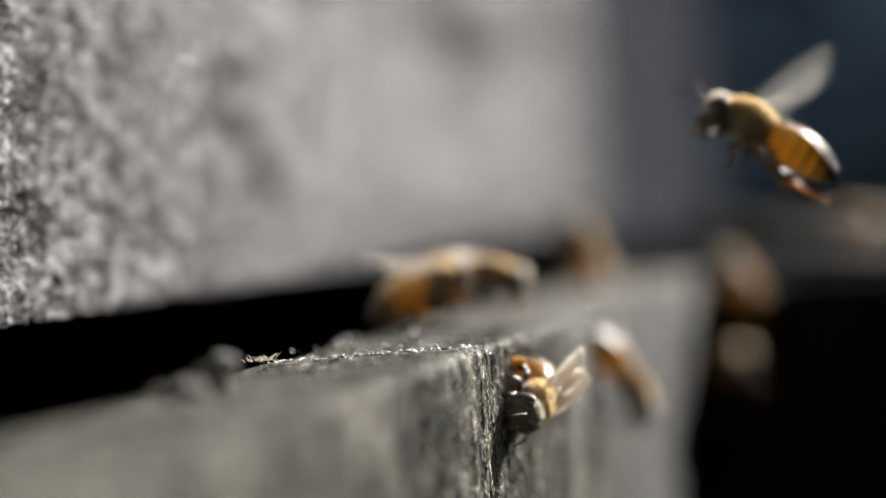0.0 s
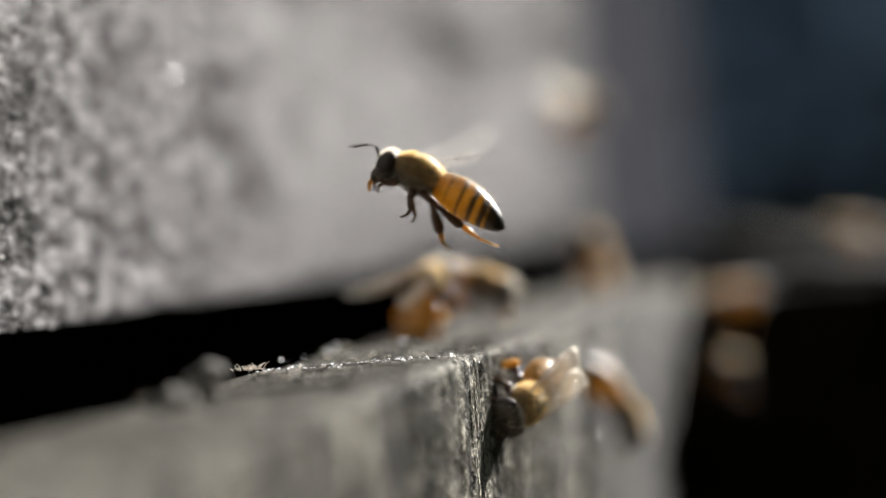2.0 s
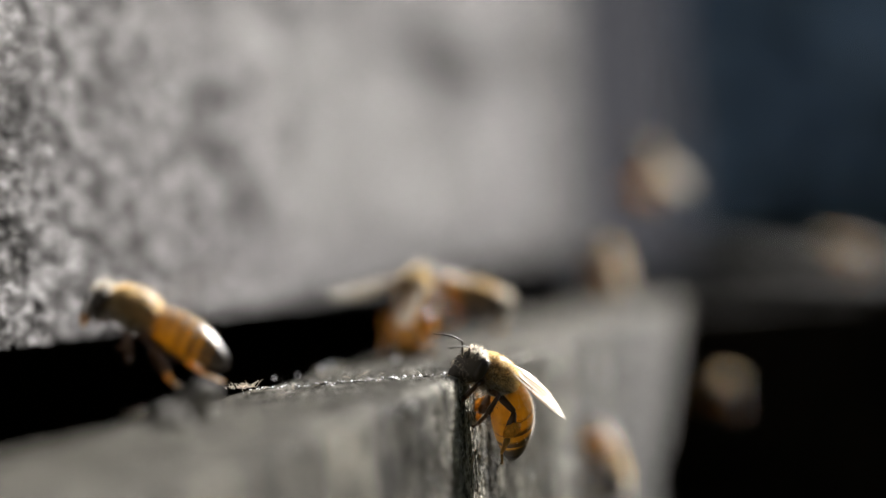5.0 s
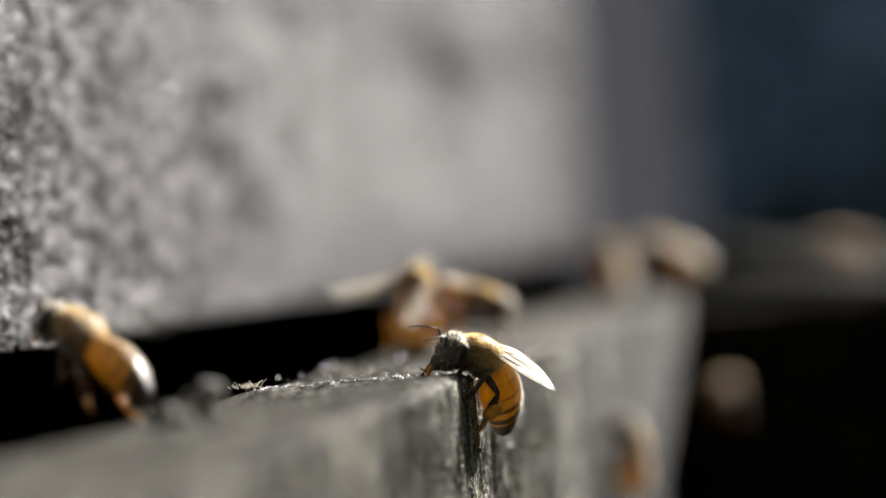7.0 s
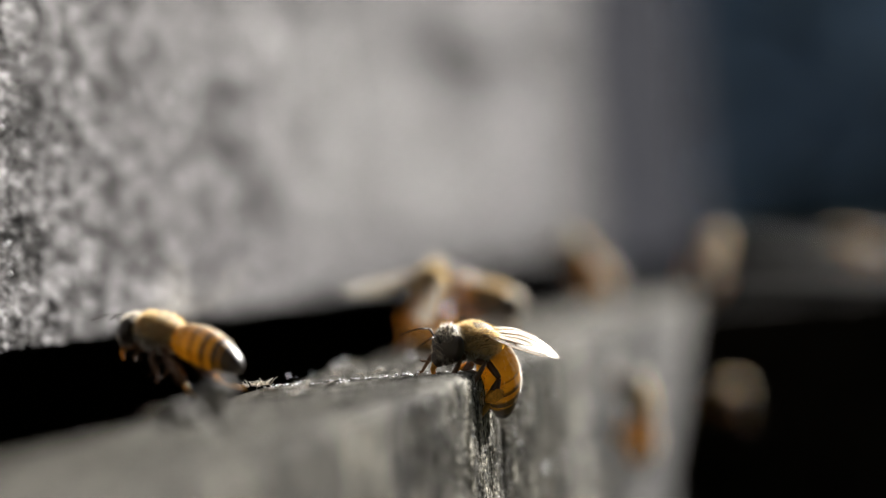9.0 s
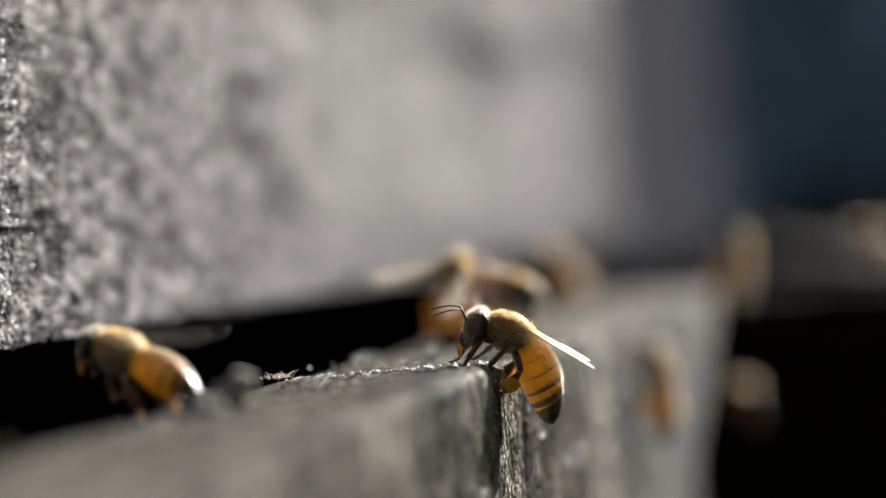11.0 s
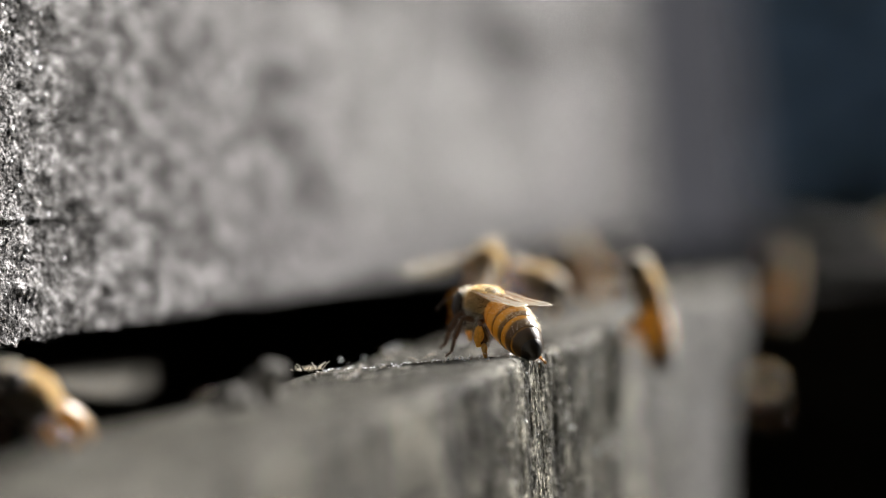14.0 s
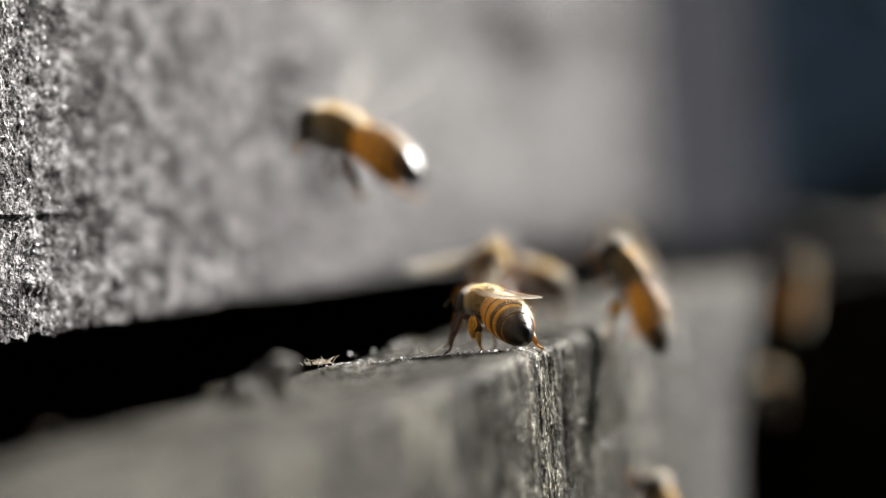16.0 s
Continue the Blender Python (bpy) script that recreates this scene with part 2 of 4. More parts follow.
# ---------------------------------------------------------------- mesh helpers
def part(name, bm, mats, parent, label="", at=(0, 0, 0), smooth=True):
    me = bpy.data.meshes.new(name)
    bmesh.ops.recalc_face_normals(bm, faces=bm.faces[:])
    bm.to_mesh(me)
    bm.free()
    for m in mats if isinstance(mats, (list, tuple)) else [mats]:
        me.materials.append(m)
    if smooth:
        me.polygons.foreach_set("use_smooth", [True] * len(me.polygons))
    ob = new(name, me)
    ob.parent = parent
    ob.location = at
    if label:
        tagged(ob, label)
    return ob


def loft(bm, rings, mats=None, closed=True, caps=True):
    """Skin over rings of points; mats gives a material index for each band."""
    vs = [[bm.verts.new(p) for p in r] for r in rings]
    k = len(vs[0])
    for i in range(len(vs) - 1):
        for j in range(k if closed else k - 1):
            f = bm.faces.new((vs[i][j], vs[i][(j + 1) % k], vs[i + 1][(j + 1) % k], vs[i + 1][j]))
            if mats:
                f.material_index = mats[i]
    if closed and caps:
        bm.faces.new(list(reversed(vs[0])))
        f = bm.faces.new(vs[-1])
        if mats:
            f.material_index = mats[-1]
    return vs


def tube(bm, pts, radii, k=7, flat=1.0):
    pts = [Vector(p) for p in pts]
    rings = []
    for i, p in enumerate(pts):
        t = (pts[min(i + 1, len(pts) - 1)] - pts[max(i - 1, 0)]).normalized()
        a = t.cross(Vector((0.13, 0.21, 1.0))).normalized()
        b = t.cross(a)
        rings.append([p + radii[i] * (math.cos(2 * math.pi * j / k) * a * flat + math.sin(2 * math.pi * j / k) * b) for j in range(k)])
    loft(bm, rings)


def blob(bm, c, r, seg=20, rings=14, rough=0.0, seed=0.0, turn=None):
    """An ellipsoid, with an uneven skin when rough is given."""
    c = Vector(c)
    out = []
    for i in range(1, rings):
        a = math.pi * i / rings
        row = []
        for j in range(seg):
            b = 2 * math.pi * j / seg
            d = Vector((math.cos(a), math.sin(a) * math.cos(b), math.sin(a) * math.sin(b)))
            k = 1 + rough * noise.noise(d * 2.3 + Vector((seed, seed * 1.7, -seed)))
            q = Vector((d.x * r[0], d.y * r[1], d.z * r[2])) * k
            row.append(c + (turn @ q if turn else q))
        out.append(row)
    loft(bm, out)


def hairs(bm, count, c, r, length, rng, thick=0.035e-3, lean=(-0.5, 0, 0), keep=None):
    """Fine tapering hairs standing off an ellipsoid, each a thin bent blade."""
    for _ in range(count):
        d = Vector((rng.gauss(0, 1), rng.gauss(0, 1), rng.gauss(0, 1))).normalized()
        if keep and not keep(d):
            continue
        p = Vector(c) + Vector((d.x * r[0], d.y * r[1], d.z * r[2])) * 0.97
        n = Vector((d.x / r[0], d.y / r[1], d.z / r[2])).normalized()
        tip = p + length * rng.uniform(0.6, 1.25) * (n + Vector(lean) * rng.uniform(0.3, 1.0) + 0.35 * Vector((rng.gauss(0, 1), rng.gauss(0, 1), rng.gauss(0, 1)))).normalized()
        a = n.orthogonal().normalized()
        b = n.cross(a)
        w = rng.uniform(0, math.pi)
        s = thick * (math.cos(w) * a + math.sin(w) * b)
        mid = p.lerp(tip, 0.55) - 0.06 * length * n
        q = [bm.verts.new(v) for v in (p - s, p + s, mid + 0.75 * s, tip, mid - 0.75 * s)]
        bm.faces.new((q[0], q[1], q[2], q[4]))
        bm.faces.new((q[4], q[2], q[3]))


MM = 0.001


# ---------------------------------------------------------------- bees
def wing_mesh(length, width, side):
    """A membrane with a straight front edge and rounded tip, x backwards along its length."""
    bm = bmesh.new()
    steps = 14
    top, low = [], []
    for i in range(steps + 1):
        s = i / steps
        front = 0.10 * width * math.sin(math.pi * s) + 0.10 * width
        back = -width * (0.12 + 0.88 * math.sin(math.pi * min(1, s * 0.72 + 0.06)) ** 1.1) * math.sqrt(max(0.02, 1 - max(0, (s - 0.72) / 0.28) ** 2))
        if s > 0.85:
            front *= math.sqrt(max(0.0, 1 - ((s - 0.85) / 0.16) ** 2)) * 1.2 - 0.2
        row_t, row_l = [], []
        for j in range(6):
            w = front + (back - front) * j / 5
            z = 0.05 * MM * math.sin(9 * s + 2.1 * j) + 0.25 * MM * s * s
            row_t.append(bm.verts.new((-s * length, side * w, z + 0.012 * MM)))
            row_l.append(bm.verts.new((-s * length, side * w, z - 0.012 * MM)))
        top.append(row_t)
        low.append(row_l)
    for i in range(steps):
        for j in range(5):
            bm.faces.new((top[i][j], top[i][j + 1], top[i + 1][j + 1], top[i + 1][j]))
            bm.faces.new((low[i][j], low[i + 1][j], low[i + 1][j + 1], low[i][j + 1]))
        for j in (0, 5):
            bm.faces.new((top[i][j], top[i + 1][j], low[i + 1][j], low[i][j]))
    for i in (0, steps):
        for j in range(5):
            bm.faces.new((top[i][j], low[i][j], low[i][j + 1], top[i][j + 1]))
    return bm


def vein_mesh(length, width, side):
    bm = bmesh.new()
    for a, b, c in ((0.12, 0.18, 0.12), (0.0, -0.15, -0.1), (-0.1, -0.45, -0.55), (-0.1, -0.7, -0.85)):
        pts = [(-length * s, side * width * (a * (1 - s) + b * math.sin(math.pi * s) * 0.6 + c * s), 0.25 * MM * s * s + 0.02 * MM) for s in (0.0, 0.2, 0.4, 0.6, 0.78)]
        tube(bm, pts, [0.05 * MM, 0.04 * MM, 0.035 * MM, 0.03 * MM, 0.02 * MM], 5)
    for s, a, b in ((0.42, 0.1, -0.4), (0.62, 0.1, -0.45)):
        tube(bm, [(-length * s, side * width * a, 0.07 * MM), (-length * (s + 0.05), side * width * b, 0.09 * MM)], [0.022 * MM, 0.02 * MM], 5)
    return bm


def make_bee(flying, pollen, membrane):
    rng = random.Random(5)
    bee = new("honey_bee")
    # thorax with its coat of hair
    bm = bmesh.new()
    blob(bm, (0, 0, 0), (2.35 * MM, 1.85 * MM, 1.72 * MM), 24, 16, 0.06)
    thorax = part("thorax", bm, FUR_SKIN, bee, "dark brown thorax under a golden coat of hair")
    bm = bmesh.new()
    size = (2.35 * MM, 1.85 * MM, 1.72 * MM)
    hairs(bm, 17000, (0, 0, 0), size, 0.36 * MM, rng, 0.015e-3, keep=lambda d: d.z > -0.25 and (d.z < 0.55 or abs(d.y) > 0.42 or d.x > 0.45))
    hairs(bm, 2600, (0, 0, 0), size, 0.50 * MM, rng, 0.014e-3, (0.2, 0, 0.2), lambda d: d.z > -0.25 and (d.x > 0.55 or d.x < -0.6))
    hairs(bm, 3200, (0, 0, 0), size, 0.32 * MM, rng, 0.015e-3, (-1.2, 0, 0), lambda d: d.z > 0.5)
    tagged(part("fur", bm, HAIR, thorax, "fine golden hairs"), kind="stuff")
    bm = bmesh.new()
    hairs(bm, 6000, (0, 0, 0), size, 0.42 * MM, rng, 0.015e-3, (0.1, 0, -0.5), lambda d: d.z < -0.10 + 0.4 * d.x)
    tagged(part("fur", bm, GREY_HAIR, thorax, "pale grey hairs under the thorax"), kind="stuff")
    # head
    bm = bmesh.new()
    blob(bm, (0.55 * MM, 0, -0.35 * MM), (0.95 * MM, 1.65 * MM, 1.55 * MM), 22, 14, 0.05)
    blob(bm, (1.0 * MM, 0, -1.35 * MM), (0.55 * MM, 0.75 * MM, 0.8 * MM), 14, 10)
    tube(bm, [(-0.7 * MM, 0, 0), (0.1 * MM, 0, -0.1 * MM)], [0.55 * MM, 0.6 * MM], 10)
    head = part("head", bm, BLACK, bee, "black head with pale face hair", (2.3 * MM, 0, -0.25 * MM))
    head.scale = (1.02, 1.02, 1.02) if flying else (1.17, 1.12, 1.17)
    for side in (1, -1):
        bm = bmesh.new()
        blob(bm, (0.40 * MM, side * 1.36 * MM, -0.05 * MM), (0.52 * MM, 0.42 * MM, 1.02 * MM), 18, 14, 0, 0, Matrix.Rotation(side * 0.25, 3, "X"))
        part("eye", bm, EYE, head, "glossy black compound eye")
        bm = bmesh.new()
        y = side * MM
        tube(bm, [(1.4 * MM, 0.3 * y, -0.1 * MM), (2.0 * MM, 0.65 * y, 0.65 * MM), (2.2 * MM, 0.7 * y, 0.72 * MM)], [0.08 * MM, 0.085 * MM, 0.09 * MM], 6)
        tube(bm, [(2.15 * MM, 0.7 * y, 0.72 * MM), (2.9 * MM, 1.0 * y, 0.52 * MM), (3.6 * MM, 1.25 * y, 0.12 * MM), (4.1 * MM, 1.4 * y, -0.28 * MM)], [0.05 * MM, 0.06 * MM, 0.06 * MM, 0.045 * MM], 6)
        part("antenna", bm, BLACK, head, "thin black elbowed antenna")
    bm = bmesh.new()
    tube(bm, [(1.15 * MM, 0, -1.7 * MM), (1.25 * MM, 0, -2.4 * MM), (1.0 * MM, 0, -3.0 * MM)], [0.28 * MM, 0.22 * MM, 0.10 * MM], 7)
    part("tongue", bm, FOOT, head, "amber mouthparts")
    bm = bmesh.new()
    hairs(bm, 1700, (0.5 * MM, 0, -0.3 * MM), (1.0 * MM, 1.6 * MM, 1.55 * MM), 0.36 * MM, rng, 0.016e-3, (0.2, 0, 0.4), lambda d: abs(d.y) < 0.72 and d.z > 0.35)
    hairs(bm, 1500, (0.5 * MM, 0, -0.3 * MM), (1.0 * MM, 1.6 * MM, 1.55 * MM), 0.20 * MM, rng, 0.016e-3, (0.4, 0, -0.2), lambda d: abs(d.y) < 0.55 and d.x > 0.2)
    hairs(bm, 1500, (0.5 * MM, 0, -0.3 * MM), (1.0 * MM, 1.6 * MM, 1.55 * MM), 0.30 * MM, rng, 0.015e-3, (0.0, 0, -0.3), lambda d: d.z < -0.25 or d.x < -0.3)
    tagged(part("fur", bm, FACE_HAIR, head, "grey-buff face hair"), kind="stuff")
    # abdomen of overlapping rings
    bm = bmesh.new()
    tube(bm, [(0.5 * MM, 0, 0.1 * MM), (-0.2 * MM, 0, 0), (-0.7 * MM, 0, 0)], [0.7 * MM, 0.45 * MM, 0.9 * MM], 12)
    abdomen = part("abdomen", bm, BROWN, bee, "amber and dark brown banded abdomen", (-1.55 * MM, 0, -0.1 * MM))
    abdomen.scale = (1.02, 0.90, 0.90) if flying else (1.15, 1.04, 1.04)
    cuts = [0.3, 1.5, 2.8, 4.05, 5.2, 6.2, 7.1]

    def girth(s):
        u = (s - 0.3) / 6.8
        return 2.1 * (math.sin(math.pi * min(1, 0.16 + u * 0.80)) ** 0.62) * (1 - 0.12 * u)

    starts = (0.78, 0.68, 0.55, 0.38, 0.05, -0.6) if flying else (0.86, 0.72, 0.54, 0.28, -0.05, -0.8)
    depth = (0.55, 0.75, 0.85, 0.92, 0.95, 1.0) if flying else (0.35, 0.62, 0.78, 0.85, 0.92, 1.0)
    for i in range(6):
        a, b = cuts[i], cuts[i + 1]
        rings, marks = [], []
        for s, g in ((0, 0.980), (0.15, 0.985), (0.3, 0.99), (0.45, 0.995), (0.58, 1.0), (0.70, 1.004), (0.80, 1.006), (0.9, 1.008), (0.98, 1.008), (1.04, 1.004), (1.06, 0.985)):
            x = a + (b - a) * s
            taper = math.sqrt(max(0.02, 1 - (max(0.0, s - 0.35) / 0.72) ** 2)) if i == 5 else 1.0
            w = max(0.12, girth(min(x, 7.05)) * g * taper)
            drop = -0.020 * x * x
            ring = []
            for j in range(28):
                q = 2 * math.pi * j / 28
                ring.append(Vector((-x, w * math.cos(q), w * 0.93 * math.sin(q) + drop)) * MM)
                back = 0.5 + 0.5 * math.sin(q)
                u = s - starts[i] - (0.15 if flying else 0.32) * (1 - back) ** 1.5 + 0.10 * noise.noise((3.0 * math.cos(q), 3.0 * math.sin(q), 5.0 * i + 2.0 * s))
                u = min(1.0, max(0.0, u / 0.22))
                marks.append(depth[i] * u * u * (3 - 2 * u))
            rings.append(ring)
        bm = bmesh.new()
        loft(bm, rings, None, True, i == 5)
        ring_ob = part("tergite", bm, SHELL, abdomen, "amber ring with a dark rear band" if i < 4 else "dark brown ring near the tail")
        ring_ob.data.attributes.new("mark", "FLOAT", "POINT").data.foreach_set("value", marks)
    bm = bmesh.new()
    for i in range(6):
        for _ in range((560, 520, 400, 120, 0, 0)[i]):
            s = cuts[i] + (cuts[i + 1] - cuts[i]) * (rng.random() ** 0.7 if i < 5 else 0.75 * rng.random())
            q = rng.gauss(0.5 * math.pi, 0.55)
            w = girth(min(s, 7.05))
            if i == 5:
                w *= math.sqrt(max(0.02, 1 - (max(0.0, (s - cuts[5]) / (cuts[6] - cuts[5]) - 0.35) / 0.72) ** 2))
            out = Vector((0, math.cos(q), 0.93 * math.sin(q)))
            root = Vector((-s, 0, -0.020 * s * s)) + w * out
            tip = root + rng.uniform(0.22, 0.48) * (out * rng.uniform(0.25, 0.9) + Vector((-1, 0, 0)) + 0.25 * Vector((rng.gauss(0, 1), rng.gauss(0, 1), rng.gauss(0, 1)))).normalized()
            wide = Vector((0, -math.sin(q), math.cos(q))) * 0.017
            v = [bm.verts.new(k * MM) for k in (root - wide, root + wide, tip)]
            bm.faces.new(v)
    tagged(part("fur", bm, PALE, abdomen, "short pale hairs in bands"), kind="stuff")
    # wings
    for side in (1, -1):
        for name, length, width, at in (("forewing", 8.8, 2.5, (0.5, 1.25, 1.3)), ("hindwing", 6.3, 1.7, (-0.5, 1.3, 1.12))):
            w = part(name, wing_mesh(length * MM, width * MM, side), membrane, bee, "clear amber-tinted membrane wing", (at[0] * MM, side * at[1] * MM, at[2] * MM))
            tagged(part("vein_network", vein_mesh(length * MM, width * MM, side), WING_CLEAR if flying else VEIN, w, "brown wing veins"), kind="stuff")
            w.rotation_mode = "QUATERNION"
            w.rotation_quaternion = Euler((-side * 0.4, -0.08, -side * radians(3 if name == "forewing" else 5))).to_quaternion()
    # legs
    for side in (1, -1):
        for name, hip, knee, ankle, heel, toe in ((LEGS_FLYING if side > 0 else LEGS_FLYING_FAR) if flying else LEGS_STANDING):
            h = Vector((hip[0], side * hip[1], hip[2]))
            k, a, e, o = [Vector((q[0], side * q[1], q[2])) - h for q in (knee, ankle, heel, toe)]
            bm = bmesh.new()
            tube(bm, [(0, 0, 0), k * 0.25 * MM, k * 0.7 * MM, k * MM], [0.34 * MM, 0.36 * MM, 0.30 * MM, 0.22 * MM], 8)
            wide = 0.52 if name == "hind_leg" else 0.28
            tube(bm, [k * MM, (k * 0.6 + a * 0.4) * MM, (k * 0.15 + a * 0.85) * MM, a * MM], [0.20 * MM, wide * 0.8 * MM, wide * MM, 0.22 * MM], 8)
            hairs(bm, 40, (k + a) * 0.5 * MM, (0.5 * MM, 0.3 * MM, 0.8 * MM), 0.4 * MM, rng, 0.02e-3)
            leg = part(name, bm, LEG, bee, "dark brown jointed leg", h * MM)
            bm = bmesh.new()
            tube(bm, [a * MM, (a * 0.8 + e * 0.2) * MM, e * MM], [0.20 * MM, 0.30 * MM if name == "hind_leg" else 0.19 * MM, 0.14 * MM], 7)
            tube(bm, [e * MM, (e + o) * 0.5 * MM, o * MM, o * MM + Vector((0.25 * MM, 0, -0.08 * MM))], [0.13 * MM, 0.11 * MM, 0.12 * MM, 0.05 * MM], 6)
            part("foot", bm, FOOT if name == "hind_leg" else FOOT_DARK, leg, "amber jointed foot" if name == "hind_leg" else "dark brown jointed foot")
            if pollen and name == "hind_leg":
                bm = bmesh.new()
                blob(bm, (k * 0.35 + a * 0.65) * MM + Vector((0, side * 0.35 * MM, 0)), ((0.4 if flying else 0.65) * MM, 0.4 * MM, (0.5 if flying else 0.95) * MM), 14, 10, 0.35, 3.0)
                part("pollen_load", bm, POLLEN, leg, "lump of orange pollen on the leg")
    return tagged(bee, "", "bee", "honey bees at the hive")


# hip, knee, ankle, heel, toe of the three legs on one side, in millimetres
LEGS_STANDING = (
    ("front_leg", (1.3, 0.7, -1.2), (2.2, 1.7, -1.2), (2.9, 2.1, -3.1), (3.1, 2.3, -4.3), (3.6, 2.5, -4.8)),
    ("middle_leg", (0.1, 0.9, -1.4), (0.2, 2.4, -1.2), (0.1, 3.1, -3.1), (0.2, 3.3, -4.3), (0.6, 3.6, -4.8)),
    ("hind_leg", (-1.1, 0.8, -1.4), (-2.6, 2.2, -1.2), (-4.2, 2.6, -3.0), (-5.0, 2.8, -4.3), (-5.9, 3.0, -4.8)),
)
LEGS_FLYING = (
    ("front_leg", (1.3, 0.7, -1.2), (2.1, 1.1, -1.9), (2.9, 0.8, -1.75), (3.2, 0.6, -2.3), (3.0, 0.5, -2.8)),
    ("middle_leg", (-0.3, 0.9, -1.4), (-0.5, 1.5, -2.2), (-1.1, 1.4, -2.9), (-1.5, 1.3, -3.4), (-1.5, 1.3, -3.9)),
    ("hind_leg", (-1.1, 0.8, -1.3), (-2.3, 1.7, -1.6), (-4.4, 1.7, -3.5), (-5.0, 1.6, -4.1), (-5.7, 1.5, -4.2)),
)
LEGS_FLYING_FAR = (
    ("front_leg", (1.3, 0.7, -1.2), (1.9, 1.2, -2.0), (2.6, 0.8, -2.2), (2.8, 0.6, -2.8), (2.5, 0.5, -3.1)),
    ("middle_leg", (-0.2, 0.9, -1.4), (0.2, 1.5, -2.2), (-0.4, 1.5, -3.2), (-0.3, 1.4, -3.8), (0.0, 1.4, -4.1)),
    ("hind_leg", (-1.1, 0.8, -1.4), (-2.6, 1.4, -1.9), (-5.4, 1.1, -2.4), (-7.2, 0.8, -2.7), (-9.0, 0.7, -2.5)),
)


# ---------------------------------------------------------------- hives
def board(name, xs, profile, mat, parent, rough, label="", top=None, slant=None, lift=None):
    """A long board: a closed cross-section (y, z) carried along x, its skin roughened by rough(x, y, z).
    slant: how obliquely the far end is cut; lift(x, z): how far the edge is worn upwards."""
    verts, faces = [], []
    k = len(profile)
    for x in xs:
        for i, (y, z) in enumerate(profile):
            py, pz = profile[i - 1]
            ny, nz = profile[(i + 1) % k]
            nrm = Vector((0, nz - pz, -(ny - py))).normalized()
            d = rough(x, y, z)
            px = x
            if slant and x > 0.25:
                px += (x - 0.25) / (xs[-1] - 0.25) * (0.0287 + slant * (max(z, -0.045) + 0.018))
            verts.append((px, y + d * nrm.y, z + d * nrm.z + (lift(x, z) if lift else 0.0)))
    for i in range(len(xs) - 1):
        for j in range(k):
            a, b = i * k + j, i * k + (j + 1) % k
            faces.append((a, b, b + k, a + k))
    faces.append(tuple(range(k - 1, -1, -1)))
    faces.append(tuple((len(xs) - 1) * k + j for j in range(k)))
    me = bpy.data.meshes.new(name)
    me.from_pydata(verts, [], faces)
    bm = bmesh.new()
    bm.from_mesh(me)
    bmesh.ops.recalc_face_normals(bm, faces=bm.faces[:])
    bm.to_mesh(me)
    bm.free()
    me.materials.append(mat)
    if top:
        me.materials.append(top)
        z1 = max(z for _, z in profile)
        me.polygons.foreach_set("material_index", [1 if f.normal.z > 0.6 and f.center.z > z1 - 0.003 else 0 for f in me.polygons])
    ob = new(name, me)
    ob.parent = parent
    if label:
        tagged(ob, label)
    return ob


def spread(a, b, step, near=None, fine=None):
    """Stations from a to b, closer together over the stretch near."""
    out, x = [a], a
    while x < b - 1e-9:
        s = fine if near and near[0] <= x < near[1] else step
        x = min(b, x + s)
        out.append(x)
    return out


def rounded(y0, y1, z0, z1, r_front, r_back, fine_top, step, fine_low=0.0):
    """Cross-section of a board on edge: front face, worn top, back face, underside."""
    p = []
    z = z0
    while z < z0 + fine_low:
        p.append((y0, z))
        z += 0.0004
    while z < z1 - r_front - fine_top:
        p.append((y0, z))
        z += 0.02
    z = z1 - fine_top
    while z < z1 - r_front:
        p.append((y0, z))
        z += step
    for i in range(5):
        a = math.pi / 2 * i / 4
        p.append((y0 + r_front * (1 - math.cos(a)), z1 - r_front + r_front * math.sin(a)))
    y = y0 + r_front + step * 1.5
    while y < y1 - r_back - step:
        p.append((y, z1))
        y += step * 1.5
    for i in range(5):
        a = math.pi / 2 * i / 4
        p.append((y1 - r_back + r_back * math.sin(a), z1 - r_back + r_back * math.cos(a)))
    p.append((y1, z1 - 0.03))
    p.append((y1, z0))
    return p


def rim_rough(x, y, z):
    streak = noise.noise((x * 3600, y * 2200, z * 170)) * 0.00014 + noise.noise((x * 1100, 3.0, z * 60)) * 0.00017
    pit = noise.noise((x * 4000, y * 4000, z * 1800)) * 0.00008
    wave = noise.noise((x * 60, y * 40, z * 30)) * 0.0005
    sag = 0.0006 * min(1.0, max(0.0, (0.175 - x) / 0.05)) if z > -0.0035 and y > 0.0420 else 0.0
    return streak + pit + wave + sag


def upper_rough(x, y, z):
    pit = noise.noise((x * 1400, 5.0, z * 2600)) * 0.00026 + noise.noise((x * 300, 1.0, z * 800)) * 0.0002
    pit -= max(0.0, noise.noise((x * 160, 9.0, z * 480)) - 0.3) * 0.0009
    pit -= 0.0007 * math.exp(-((z - 0.0161 - 0.0004 * noise.noise((x * 300, 0, 0))) / 0.00025) ** 2) * max(0.0, 0.75 + noise.noise((x * 260, 4.0, 0))) * (0.6 if x < 0.215 else 0.0)
    return pit + noise.noise((x * 50, 2.0, z * 30)) * 0.0006


def worn_edge(x, z):
    """The lower edge of the upper box rises along its length and is ragged."""
    near = max(0.0, 1 - (z - 0.0048) / 0.03)
    teeth = 0.0005 * noise.noise((x * 700, 2.0, 0.0)) + 0.0004 * noise.noise((x * 230, 6.0, 0.0))
    return near * (0.011 * max(0.0, x - 0.19) + teeth * near * near)


